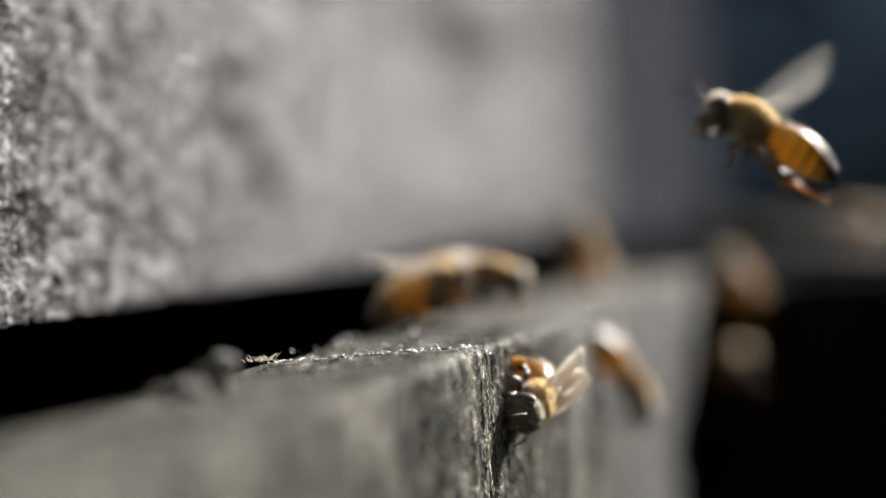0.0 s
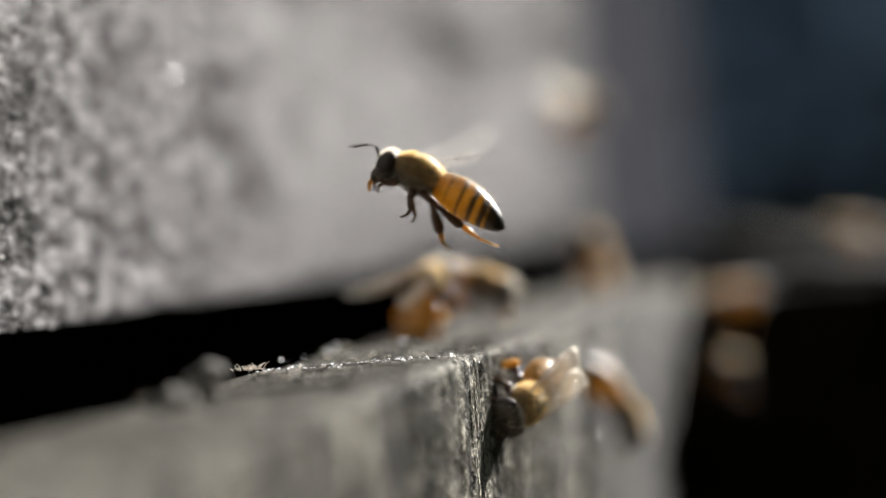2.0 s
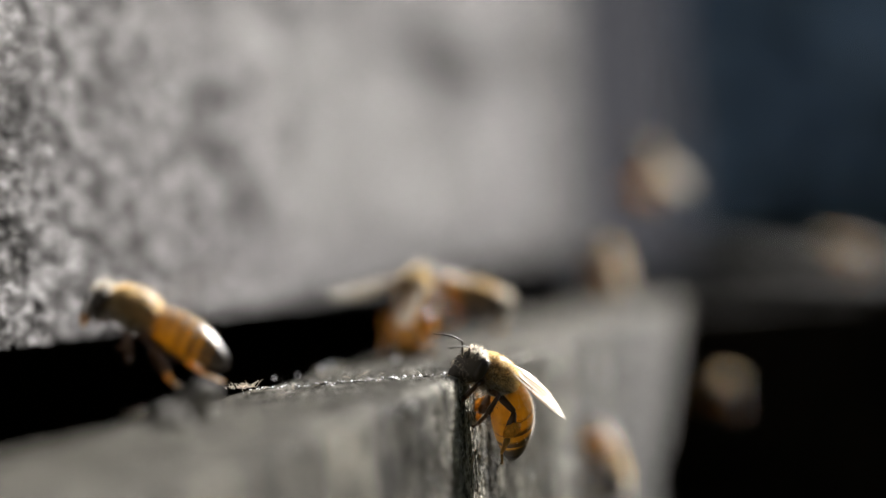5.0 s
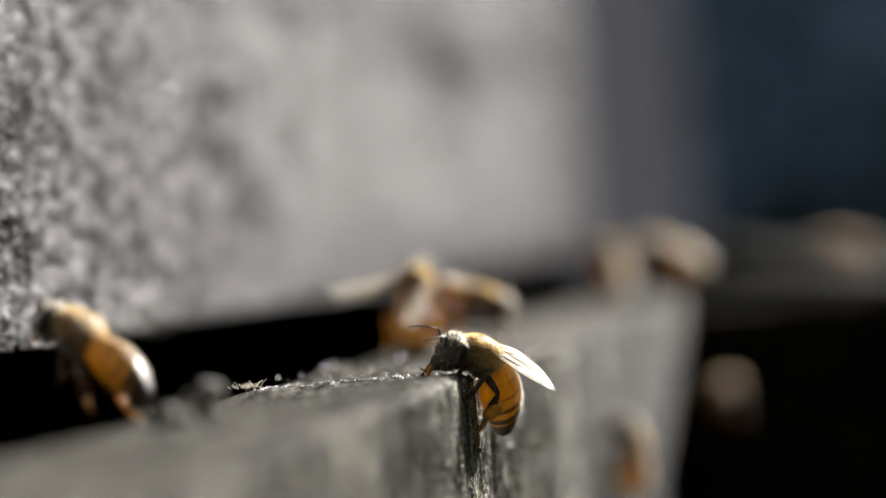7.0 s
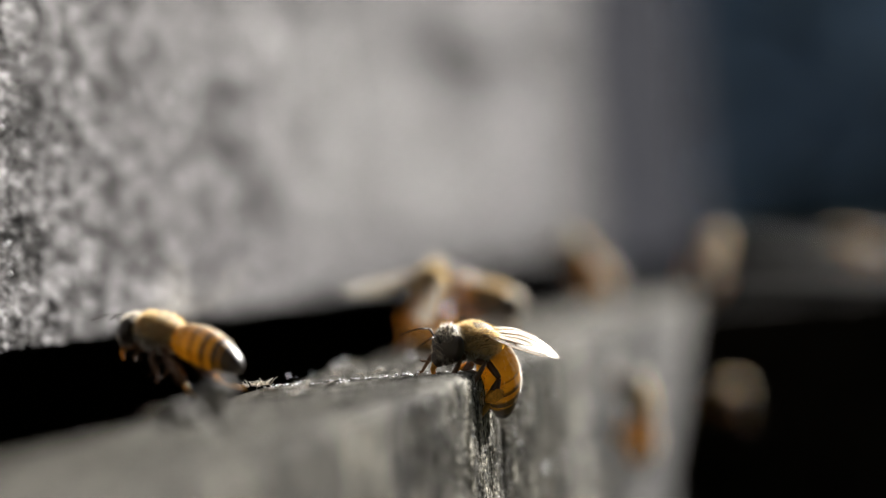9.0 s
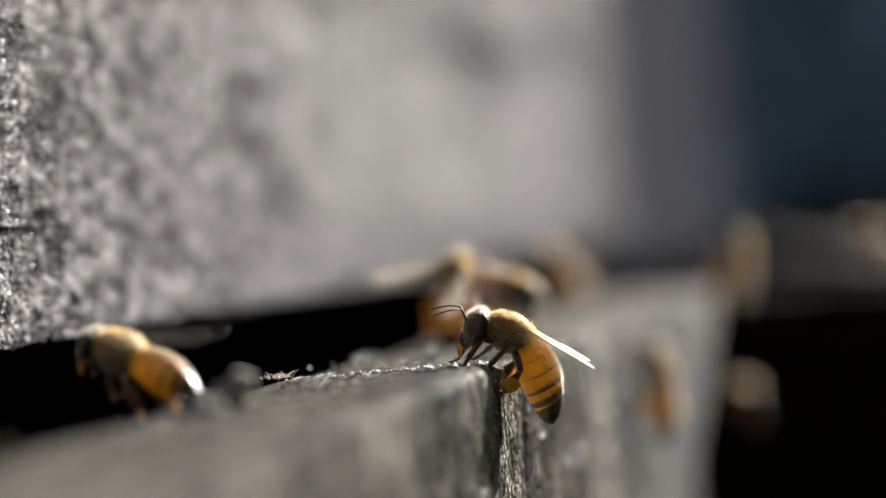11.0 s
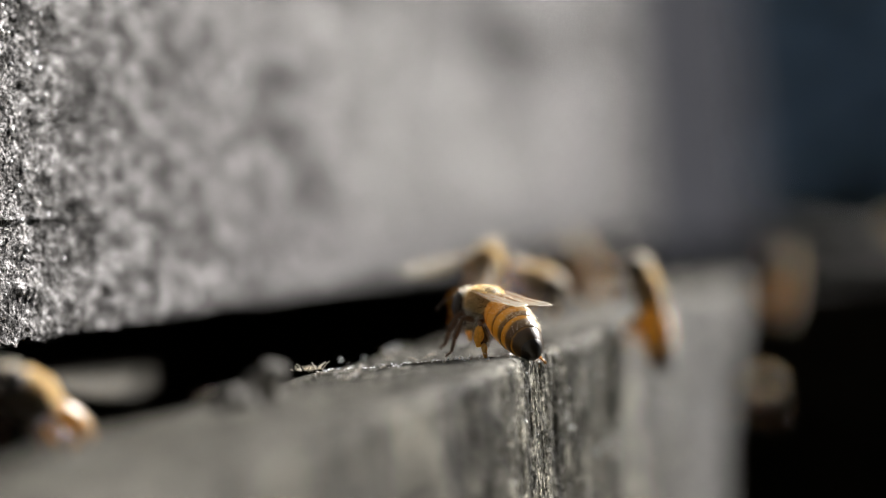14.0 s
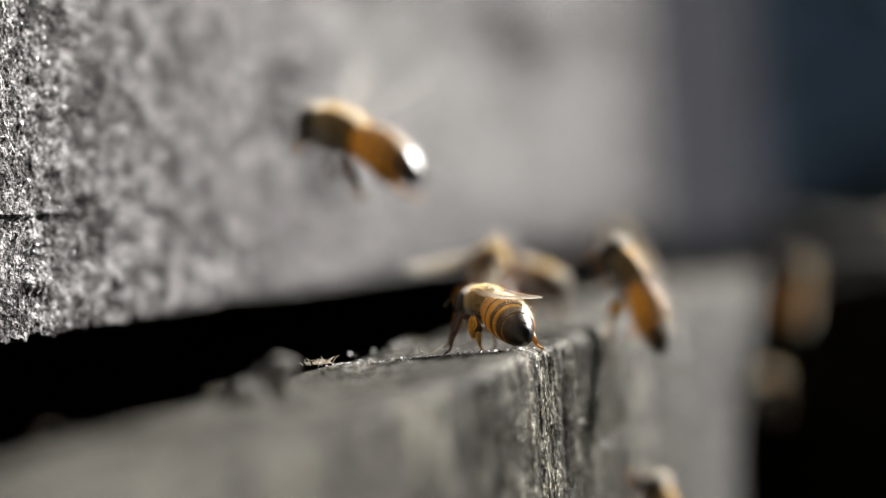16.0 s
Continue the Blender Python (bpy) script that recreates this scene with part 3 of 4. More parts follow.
def hive_box(label, x0, x1, y0, y1, z0, z1, mat_front, mat_end, rough, fine=None, slant=None, fine_low=0.0, coarse=0.004, top=None, lift=None):
    """Four boards round an empty box."""
    hive = new("hive_box")
    tagged(hive, label, "beehive")
    t = 0.021
    prof = rounded(y0, y0 + t, z0, z1, 0.0009, 0.0022, 0.004 if fine_low or not fine else 0.016, 0.004 if fine_low or not fine else 0.00035, fine_low)
    board("front_board", spread(x0, x1, coarse, fine, 0.0004 if fine_low else 0.00016), prof, mat_front, hive, rough, "", top, slant, lift)
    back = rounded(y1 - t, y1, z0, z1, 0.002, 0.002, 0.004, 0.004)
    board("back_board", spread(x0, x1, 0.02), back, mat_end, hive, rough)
    drop = 0.020 if top else 0.003
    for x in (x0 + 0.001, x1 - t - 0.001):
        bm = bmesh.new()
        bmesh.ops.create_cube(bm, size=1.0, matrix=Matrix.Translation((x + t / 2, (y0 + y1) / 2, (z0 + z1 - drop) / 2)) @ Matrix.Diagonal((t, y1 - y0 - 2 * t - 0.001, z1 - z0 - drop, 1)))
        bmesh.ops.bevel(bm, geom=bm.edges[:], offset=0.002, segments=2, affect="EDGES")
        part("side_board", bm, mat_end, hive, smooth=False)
    return hive



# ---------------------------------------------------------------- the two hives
lower_hive = hive_box("weathered grey wooden hive box, open at the top front", -0.06, 0.355, 0.0376, 0.46, -0.245, 0.0, WOOD_RIM, WOOD_DEEP_SHADE, rim_rough, (0.075, 0.355), 2.3, 0.0, 0.0006, WOOD_TOP)
upper_hive = hive_box("weathered grey hive box set back above the entrance gap", 0.09, 0.650, 0.083, 0.505, 0.0048, 0.25, WOOD_UPPER, WOOD_DEEP_SHADE, upper_rough, (0.165, 0.47), None, 0.055, 0.0008, None, worn_edge)
far_lower = hive_box("long wooden hive stand, its deep shade in the dark brown", 0.0, 0.86, 0.0, 0.43, -0.245, 0.0, WOOD_DEEP_SHADE, WOOD_DEEP_SHADE, rim_rough)
far_upper = hive_box("wooden hive box on the stand, its shade in the dark grey", 0.0, 0.51, 0.0, 0.36, 0.0, 0.245, WOOD_SHADE, WOOD_SHADE, upper_rough)
far_lower.matrix_basis = pose(0.45, -0.02, 0.0, 0, 0, 7)
far_upper.matrix_basis = pose(0.80, 0.107, 0.0, 0, 0, 0)


def slab(name, size, at, mat, parent, label=""):
    bm = bmesh.new()
    bmesh.ops.create_cube(bm, size=1.0, matrix=Matrix.Translation(at) @ Matrix.Diagonal((*size, 1)))
    bmesh.ops.bevel(bm, geom=bm.edges[:], offset=min(size) * 0.12, segments=2, affect="EDGES")
    return part(name, bm, mat, parent, label, smooth=False)


slab("floor_board", (0.369, 0.378, 0.018), (0.1475, 0.2488, -0.235), WOOD_DEEP_SHADE, lower_hive)
slab("lid", (0.575, 0.44, 0.02), (0.370, 0.294, 0.2605), WOOD_UPPER, upper_hive, "flat grey wooden lid")
slab("floor_board", (0.816, 0.385, 0.018), (0.430, 0.215, -0.235), WOOD_DEEP_SHADE, far_lower)
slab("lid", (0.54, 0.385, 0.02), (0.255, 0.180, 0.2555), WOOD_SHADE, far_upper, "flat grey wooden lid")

# ---------------------------------------------------------------- ground and distance
# Earth and grass made very dark: the trees' shade is put into the colour.
m, n, l, p = material("dark_earth_and_grass")
co = n.new("ShaderNodeTexCoord").outputs["Object"]
l.new(ramp(n, l, noise_node(n, l, co, 9, 8), [(0.3, (0.010, 0.009, 0.006)), (0.55, (0.014, 0.017, 0.007)), (0.7, (0.026, 0.028, 0.012))]), p.inputs["Base Color"])
p.inputs["Roughness"].default_value = 0.95
p.inputs["Specular IOR Level"].default_value = 0.05
GROUND = m
bm = bmesh.new()
bmesh.ops.create_grid(bm, x_segments=40, y_segments=40, size=300, matrix=Matrix.Translation((0, 0, -0.246)))
ground = part("ground", bm, GROUND, None, "earth with short grass, tree shade in its dark colour", smooth=False)
tagged(ground, "earth with short grass, tree shade in its dark colour", "ground", "", "structure")

# Pale blue-grey, not leaf green: the lit blue shade is painted into the colour.
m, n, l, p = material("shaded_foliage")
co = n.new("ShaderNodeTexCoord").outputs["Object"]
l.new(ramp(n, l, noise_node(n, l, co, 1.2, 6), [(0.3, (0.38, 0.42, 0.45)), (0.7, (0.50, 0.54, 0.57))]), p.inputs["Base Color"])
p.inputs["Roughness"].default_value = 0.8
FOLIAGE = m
rng = random.Random(11)
bm = bmesh.new()
for i in range(2600):
    a = rng.uniform(-0.9, 0.9)
    r = 22 + rng.uniform(0, 5)
    c = Vector((r * math.cos(a), r * math.sin(a), -0.2 + rng.random() ** 0.8 * (5.2 + 1.6 * noise.noise((a * 6, 0, 0)))))
    s = rng.uniform(0.25, 0.7)
    u = Vector((rng.gauss(0, 1), rng.gauss(0, 1), rng.gauss(0, 1))).normalized()
    w = u.orthogonal().normalized() * s
    u = u * s
    q = [bm.verts.new(c + v) for v in (u, 0.6 * w + 0.2 * u, -u, -0.6 * w)]
    bm.faces.new(q)
ring = [[(29 * math.cos(a), 29 * math.sin(a), z + 0.8 * noise.noise((a * 7, z, 0)) * (z > 0)) for a in [-1.0 + 0.02 * i for i in range(101)]] for z in (-0.3, 4.0, 9.0)]
loft(bm, ring, None, False)
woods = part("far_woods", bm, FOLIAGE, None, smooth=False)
tagged(woods, "far-off trees, blue shade painted into their pale colour", "trees", "", "stuff")

m, n, l, p = material("dark_hedge_leaves")
co = n.new("ShaderNodeTexCoord").outputs["Object"]
l.new(ramp(n, l, noise_node(n, l, co, 3.0, 6), [(0.3, (0.02, 0.022, 0.016)), (0.7, (0.055, 0.06, 0.045))]), p.inputs["Base Color"])
p.inputs["Roughness"].default_value = 0.8
HEDGE = m
# Tall unseen hedge, added round behind the camera to block skylight.
bm = bmesh.new()
rows = []
for z in (-0.3, 1.0, 2.5, 4.5, 7.0, 10.0):
    rows.append([Vector(((5.5 + 0.5 * noise.noise((a * 5, z, 2))) * math.cos(a), (5.5 + 0.5 * noise.noise((a * 5, z, 2))) * math.sin(a), z + 0.5 * noise.noise((a * 6, z, 7)))) for a in [1.25 + 0.05 * i for i in range(77)]])
loft(bm, rows, None, False)
# Low undergrowth, added to keep the horizon dark.
for r0 in (17.0, 18.5):
    rows = []
    for z in (-0.3, 0.0, 0.15, 0.28):
        rows.append([Vector(((r0 + 0.8 * noise.noise((a * 30, z * 3, r0))) * math.cos(a), (r0 + 0.8 * noise.noise((a * 30, z * 3, r0))) * math.sin(a), z + 0.08 * noise.noise((a * 45, z, r0)) * (z > 0))) for a in [-0.9 + 0.015 * i for i in range(121)]])
    loft(bm, rows, None, False)
hedge = part("backdrop_hedge", bm, HEDGE, None)
tagged(hedge, "unseen hedge added to block skylight, and added low dark undergrowth", "hedge", "", "structure")

# ---------------------------------------------------------------- small things on the rim
m, n, l, p = material("clear_grain")
p.inputs["Base Color"].default_value = (0.95, 0.95, 0.97, 1)
p.inputs["Roughness"].default_value = 0.2
p.inputs["IOR"].default_value = 1.34
p.inputs["Transmission Weight"].default_value = 1.0
GRAIN = m
# Metallic, for beads that imitate sparkling highlights on the wood.
m, n, l, p = material("bright_resin")
p.inputs["Base Color"].default_value = (0.90, 0.90, 0.93, 1)
p.inputs["Metallic"].default_value = 0.9
p.inputs["Roughness"].default_value = 0.42
BEAD = m
m, n, l, p = material("straw_fibre")
p.inputs["Base Color"].default_value = (0.68, 0.60, 0.48, 1)
p.inputs["Roughness"].default_value = 0.5
STRAW = m
rng = random.Random(3)


def rim_top(x, y, r=0.0):
    return (x, y, r - rim_rough(x, y, 0.0))


def rim_face(x, z, r=0.0):
    return (x, 0.0376 + rim_rough(x, 0.0376, z) - r, z)


def wall_face(x, z, r=0.0):
    return (x, 0.083 + upper_rough(x, 0.083, z) - r, z)


# Clear grains added to stand in for glints of the rim's own surface.
bm = bmesh.new()
for i in range(900):
    x = rng.uniform(0.11, 0.385)
    y = 0.0376 + rng.random() * 0.0205
    r = rng.uniform(0.05, 0.13) * MM
    blob(bm, rim_top(x, y, r * 0.4), (r, r, r), 8, 6, 0.3, i)
grains = part("sugar_grains", bm, GRAIN, None)
tagged(grains, "tiny clear grains added to make glints on the worn wood", "grains", "", "stuff")
# Beads set where the wood glints; added for their highlights only.
bm = bmesh.new()
for x, y, z, r in ((0.2209, 0.0562, 0.0005, 0.40), (0.2270, 0.0568, 0.0005, 0.42), (0.209, 0.0578, 0.0004, 0.25), (0.2263, 0.0391, 0.0003, 0.3), (0.245, 0.0376, -0.0015, 0.3), (0.214, 0.0568, 0.0003, 0.18), (0.2283, 0.0500, 0.0006, 0.5)):
    r *= 0.6 * MM
    blob(bm, (x, y, z), (r, r, r), 12, 9, 0.2, x)
for x, z in ((0.2004, 0.0336), (0.2003, 0.0317), (0.2005, 0.0303), (0.2015, 0.0277), (0.1941, 0.0125), (0.1969, 0.0098), (0.1981, 0.0305), (0.1935, 0.0190), (0.2037, 0.0262), (0.2594, 0.0326), (0.1932, 0.0242), (0.1935, 0.0159)):
    r = (0.55 if x > 0.25 else rng.uniform(0.18, 0.26)) * MM
    blob(bm, wall_face(x, z, r * 0.6), (r, r, r), 14, 10, 0.05, x)
for i in range(130):
    r = rng.uniform(0.09, 0.19) * MM
    blob(bm, wall_face(0.1745 + 0.03 * rng.random() ** 1.4, rng.uniform(0.006, 0.047), r * 0.5), (r, r, r), 8, 6, 0.3, i)
for i in range(160):
    r = rng.uniform(0.05, 0.14) * MM
    blob(bm, rim_face(rng.uniform(0.17, 0.35), -0.0006 - 0.018 * rng.random() ** 1.6, r * 0.5), (r, r, r), 7, 5, 0.3, i)
for i in range(45):
    r = rng.uniform(0.10, 0.22) * MM
    blob(bm, rim_face(rng.uniform(0.215, 0.31), -0.0008 - 0.016 * rng.random() ** 1.3, r * 0.5), (r, r, r), 10, 8, 0.2, i)
for i in range(110):
    r = rng.uniform(0.04, 0.10) * MM
    blob(bm, rim_top(rng.gauss(0.2005, 0.0045), 0.0381 + rng.random() ** 0.8 * 0.0195, r * 0.5), (r, r, r), 8, 6, 0.25, i)
for i in range(22):
    r = rng.uniform(0.09, 0.15) * MM
    x = rng.choice((rng.uniform(0.197, 0.2035), rng.uniform(0.1975, 0.2050)))
    blob(bm, rim_top(x, rng.uniform(0.0384, 0.0455), r * 0.5), (r, r, r), 10, 8, 0.15, i)
beads = part("resin_beads", bm, BEAD, None)
tagged(beads, "tiny bright metallic beads added to make glints on the weathered wood", "resin beads", "", "stuff")
bm = bmesh.new()
for i in range(120):
    x = rng.uniform(0.12, 0.40)
    y = 0.0380 + rng.random() ** 0.7 * 0.020
    a = rng.uniform(0, 6.28)
    s = rng.uniform(0.4, 1.3) * MM
    lift = rng.uniform(0, 0.6)
    p0 = Vector((x, y, 0.0002))
    d = Vector((math.cos(a), math.sin(a), lift)) * s
    tube(bm, [p0, p0 + d * 0.5 + Vector((0, 0, 0.1 * MM)), p0 + d], [0.03 * MM, 0.035 * MM, 0.015 * MM], 5)
for i in range(46):
    a, s = rng.uniform(0, 6.28), rng.uniform(0.3, 0.85) * MM
    p0 = Vector((rng.gauss(0.1985, 0.0007), rng.gauss(0.0578, 0.0008), 0.0002))
    d = Vector((math.cos(a), math.sin(a), rng.uniform(0.05, 0.9))) * s
    tube(bm, [p0, p0 + d * 0.5 + Vector((0, 0, 0.12 * MM)), p0 + d], [0.03 * MM, 0.035 * MM, 0.012 * MM], 5)
splinters = part("wood_splinters", bm, STRAW, None)
tagged(splinters, "fine straw-coloured splinters standing off the worn rim", "splinters", "", "stuff")

m, n, l, p = material("pale_wood_fibre")
co = n.new("ShaderNodeTexCoord").outputs["Object"]
l.new(ramp(n, l, noise_node(n, l, co, 800, 3), [(0.3, (0.20, 0.19, 0.18)), (0.6, (0.70, 0.68, 0.65))]), p.inputs["Base Color"])
p.inputs["Roughness"].default_value = 0.45
FIBRE = m


def fibres(name, label, count, spot, way):
    """Fine slivers of wood lifting off a weathered face. spot() gives a root on the face, way() the run of the sliver."""
    bm = bmesh.new()
    for _ in range(count):
        p0, d = spot(), way()
        r = rng.uniform(0.025, 0.07) * MM
        a = d.orthogonal().normalized() * r
        c = d.normalized().cross(a)
        rings = [[p0 + a, p0 - 0.5 * a + 0.87 * c, p0 - 0.5 * a - 0.87 * c], [p0 + d + 0.3 * a, p0 + d - 0.15 * a + 0.26 * c, p0 + d - 0.15 * a - 0.26 * c]]
        loft(bm, rings)
    return tagged(part(name, bm, FIBRE, None, smooth=False), label, "wood fibres", "", "stuff")


fibres("wall_fibres", "pale fibres lifting off the weathered upper box", 3600,
       lambda: Vector(wall_face(0.172 + 0.10 * rng.random() ** 1.5, rng.uniform(0.0055, 0.048))),
       lambda: Vector((rng.gauss(0, 0.55), -abs(rng.gauss(0, 0.16)) - 0.02, rng.gauss(0, 0.30))) * MM)
fibres("rim_fibres", "pale upright fibres lifting off the hive front", 2600,
       lambda: Vector(rim_face(rng.uniform(0.165, 0.25), rng.uniform(-0.016, -0.0008))),
       lambda: Vector((rng.gauss(0, 0.06), -abs(rng.gauss(0, 0.10)) - 0.02, rng.choice((-1, 1)) * rng.uniform(0.3, 1.1))) * MM)

m, n, l, p = material("grey_wax")
co = n.new("ShaderNodeTexCoord").outputs["Object"]
l.new(ramp(n, l, noise_node(n, l, co, 1500, 4), [(0.3, (0.10, 0.096, 0.089)), (0.7, (0.26, 0.25, 0.235))]), p.inputs["Base Color"])
p.inputs["Roughness"].default_value = 0.9
p.inputs["Specular IOR Level"].default_value = 0.15
WAX = m


def crumb(label, lumps, seed):
    """A crumb of old wax or wood: a few lumps grown together."""
    bm = bmesh.new()
    for i, (c, r) in enumerate(lumps):
        blob(bm, [q * MM for q in c], [q * MM for q in r], 16, 12, 0.5, seed + i)
    return tagged(part("wax_crumb", bm, WAX, None), label, "crumb", "wax crumbs on the rim")


crumb("grey broad wax crumb on the rim's inner edge", (((0, 0, 0.7), (1.2, 0.9, 0.9)), ((-1.0, 0.8, 0.4), (0.9, 0.8, 0.6)), ((0.6, -0.8, 0.6), (0.8, 0.7, 0.8))), 1.0).matrix_basis = pose(0.1590, 0.0524, -0.0003)
crumb("pale upright wax crumb on the rim's inner edge", (((0, 0, 0.8), (0.8, 0.75, 1.2)), ((0.2, -0.2, 1.6), (0.95, 0.85, 0.8)), ((-0.4, 0.8, 1.0), (0.7, 0.7, 0.8))), 4.0).matrix_basis = pose(0.1640, 0.0512, -0.0002) @ Matrix.Scale(1.25, 4)
crumb("small brown crumb on the rim's inner edge", (((0, 0, 0.3), (0.7, 0.5, 0.45)),), 7.0).matrix_basis = pose(0.162, 0.0550, -0.0004)

# ---------------------------------------------------------------- the bees
def stance(x, y, z, head, back):
    """The pose of a bee at a place, from the way its head points and the way its back faces."""
    a = Vector(head).normalized()
    c = (Vector(back) - Vector(back).dot(a) * a).normalized()
    m3 = Matrix((a, c.cross(a), c)).transposed()
    return Matrix.Translation((x, y, z)) @ m3.to_4x4()


hovering_rows = [
    (0, pose(0.18749, 0.01159, 0.01792, 12.0, -31.7, 100.0)),
    (0.5, pose(0.18905, 0.02379, 0.01705, 10.0, -28.9, 94.3)),
    (1, pose(0.19188, 0.02994, 0.01932, 4.0, -30.7, 90.6)),
    (1.5, pose(0.19399, 0.03460, 0.01664, 2.0, -28.5, 83.9)),
    (2, pose(0.19398, 0.03985, 0.01662, 0.0, -30.4, 94.0)),
    (2.5, pose(0.19426, 0.04361, 0.01468, -10.2, -29.4, 93.4)),
    (3, pose(0.19450, 0.04755, 0.01409, 1.0, -24.3, 73.4)),
    (3.5, pose(0.19373, 0.05147, 0.01657, 8.3, -18.9, 60.4)),
    (4, pose(0.19337, 0.05338, 0.01148, -0.4, -18.0, 75.2)),
    (4.2, pose(0.19291, 0.05571, 0.01115, 1.2, -16.5, 72.5)),
    (5.2, pose(0.17362, 0.06072, 0.00730, -18.6, -30.5, 108.5)),
    (6.3, pose(0.17154, 0.06626, 0.00317, -22.0, -30.6, 115.4)),
    (6.5, pose(0.17156, 0.06615, 0.00290, -22.2, -32.8, 115.8)),
    (7, pose(0.17390, 0.06439, 0.00683, 6.0, -35.0, 72.0)),
    (7.5, pose(0.17785, 0.05957, 0.01187, 2.0, -23.0, 71.5)),
    (8, pose(0.18417, 0.05849, 0.01194, -1.9, -20.4, 78.2)),
    (8.5, pose(0.18556, 0.06157, 0.01003, 2.1, -22.0, 71.6)),
    (9, pose(0.18540, 0.06228, 0.00603, 1.4, -16.7, 72.8)),
    (9.2, pose(0.18316, 0.06312, 0.00474, 1.3, -17.1, 73.1)),
    (10.3, pose(0.17477, 0.06339, 0.00751, 0.0, -24.6, 75.7)),
    (11.3, pose(0.17711, 0.06607, 0.00296, 3.5, -22.1, 70.4)),
    (11.5, pose(0.17680, 0.06722, 0.00244, 3.5, -20.0, 70.6)),
    (12, pose(0.17536, 0.06873, -0.00036, 3.2, -17.5, 71.2)),
    (12.5, pose(0.16146, 0.06646, -0.00514, -6.6, 16.7, 73.4)),
    (13.2, pose(0.16116, 0.06745, -0.00720, 3.9, -2.2, 44.4)),
    (13.6, pose(0.16102, 0.06797, -0.00529, 2.8, -31.4, 44.0)),
    (14, stance(0.16076, 0.06905, 0.00168, (-0.75, 0.30, 0.58), (0.6, -0.25, 0.8))),
    (14.3, stance(0.16327, 0.06696, 0.00298, (-0.75, 0.30, 0.58), (0.6, -0.25, 0.8))),
    (14.6, stance(0.16670, 0.06533, 0.00410, (-0.72, 0.32, 0.60), (0.6, -0.3, 0.7))),
    (14.9, stance(0.17702, 0.06048, 0.00550, (-0.55, 0.42, 0.68), (0.5, -0.5, 0.65))),
    (15.2, pose(0.18467, 0.05384, 0.00963, -3.3, -47.6, 71.6)),
    (15.5, pose(0.17470, 0.04814, 0.01580, 8.7, -31.1, 62.1)),
    (15.8, pose(0.17083, 0.04717, 0.01911, 7.6, -27.0, 64.3)),
    (16, pose(0.17001, 0.04623, 0.01988, 7.1, -25.5, 65.3)),
]
climbing_rows = [
    (0, pose(0.21109, 0.03480, -0.00597, -88.0, 17.4, 174.0)),
    (0.5, pose(0.21088, 0.03480, -0.00620, -88.0, 17.4, 174.0)),
    (1, pose(0.21071, 0.03480, -0.00627, -88.0, 17.4, 174.0)),
    (1.5, pose(0.21003, 0.03470, -0.00612, -88.4, 16.3, 171.6)),
    (2, stance(0.21100, 0.03470, -0.00539, (-0.88, 0.34, -0.34), (-0.03, -0.96, 0.18))),
    (2.5, stance(0.21150, 0.03450, -0.00461, (-0.88, 0.42, -0.15), (0.05, -0.90, 0.40))),
    (3, stance(0.21000, 0.03460, -0.00350, (-0.86, 0.40, 0.18), (0.0, -0.80, 0.60))),
    (3.5, stance(0.20700, 0.03500, -0.00240, (-0.80, 0.38, 0.38), (0.05, -0.72, 0.70))),
    (4, stance(0.20461, 0.03500, -0.00180, (-0.76, 0.42, 0.46), (0.08, -0.66, 0.72))),
    (4.2, stance(0.20330, 0.03490, -0.00130, (-0.74, 0.45, 0.48), (0.08, -0.62, 0.76))),
    (6.3, pose(0.19995, 0.03539, 0.00048, -29.3, -26.4, 136.9)),
    (6.5, pose(0.19991, 0.03557, 0.00069, -29.2, -24.8, 136.9)),
    (7, pose(0.19975, 0.03644, 0.00167, -26.9, -19.0, 136.2)),
    (7.5, pose(0.19962, 0.03709, 0.00240, -25.7, -15.8, 135.6)),
    (8, pose(0.19959, 0.03725, 0.00282, -25.6, -9.9, 134.9)),
    (8.5, pose(0.19956, 0.03738, 0.00282, -25.6, -9.9, 135.0)),
    (9, pose(0.19954, 0.03752, 0.00280, -25.6, -9.9, 135.0)),
    (9.2, pose(0.19953, 0.03759, 0.00278, -25.6, -9.9, 135.1)),
    (11.3, pose(0.19960, 0.03640, 0.00295, -9.0, -26.0, 107.0)),
    (11.5, pose(0.19956, 0.03660, 0.00308, -9.0, -26.0, 107.0)),
    (12, pose(0.19951, 0.03700, 0.00365, -9.0, -22.0, 106.0)),
    (12.5, pose(0.20035, 0.03869, 0.00443, -13.2, -13.6, 108.6)),
    (13, pose(0.20142, 0.03851, 0.00428, -6.6, -11.5, 86.7)),
    (13.5, pose(0.20409, 0.04037, 0.00433, 2.2, -14.1, 46.2)),
    (14, pose(0.20471, 0.04222, 0.00477, 3.5, -11.9, 41.1)),
    (14.5, pose(0.20457, 0.04284, 0.00494, 4.6, -10.4, 37.0)),
    (15, pose(0.20448, 0.04322, 0.00449, 4.1, -9.4, 34.0)),
    (15.5, pose(0.20448, 0.04322, 0.00440, 4.7, -9.1, 33.0)),
    (16, pose(0.20452, 0.04309, 0.00437, 5.0, -9.1, 33.0)),
]
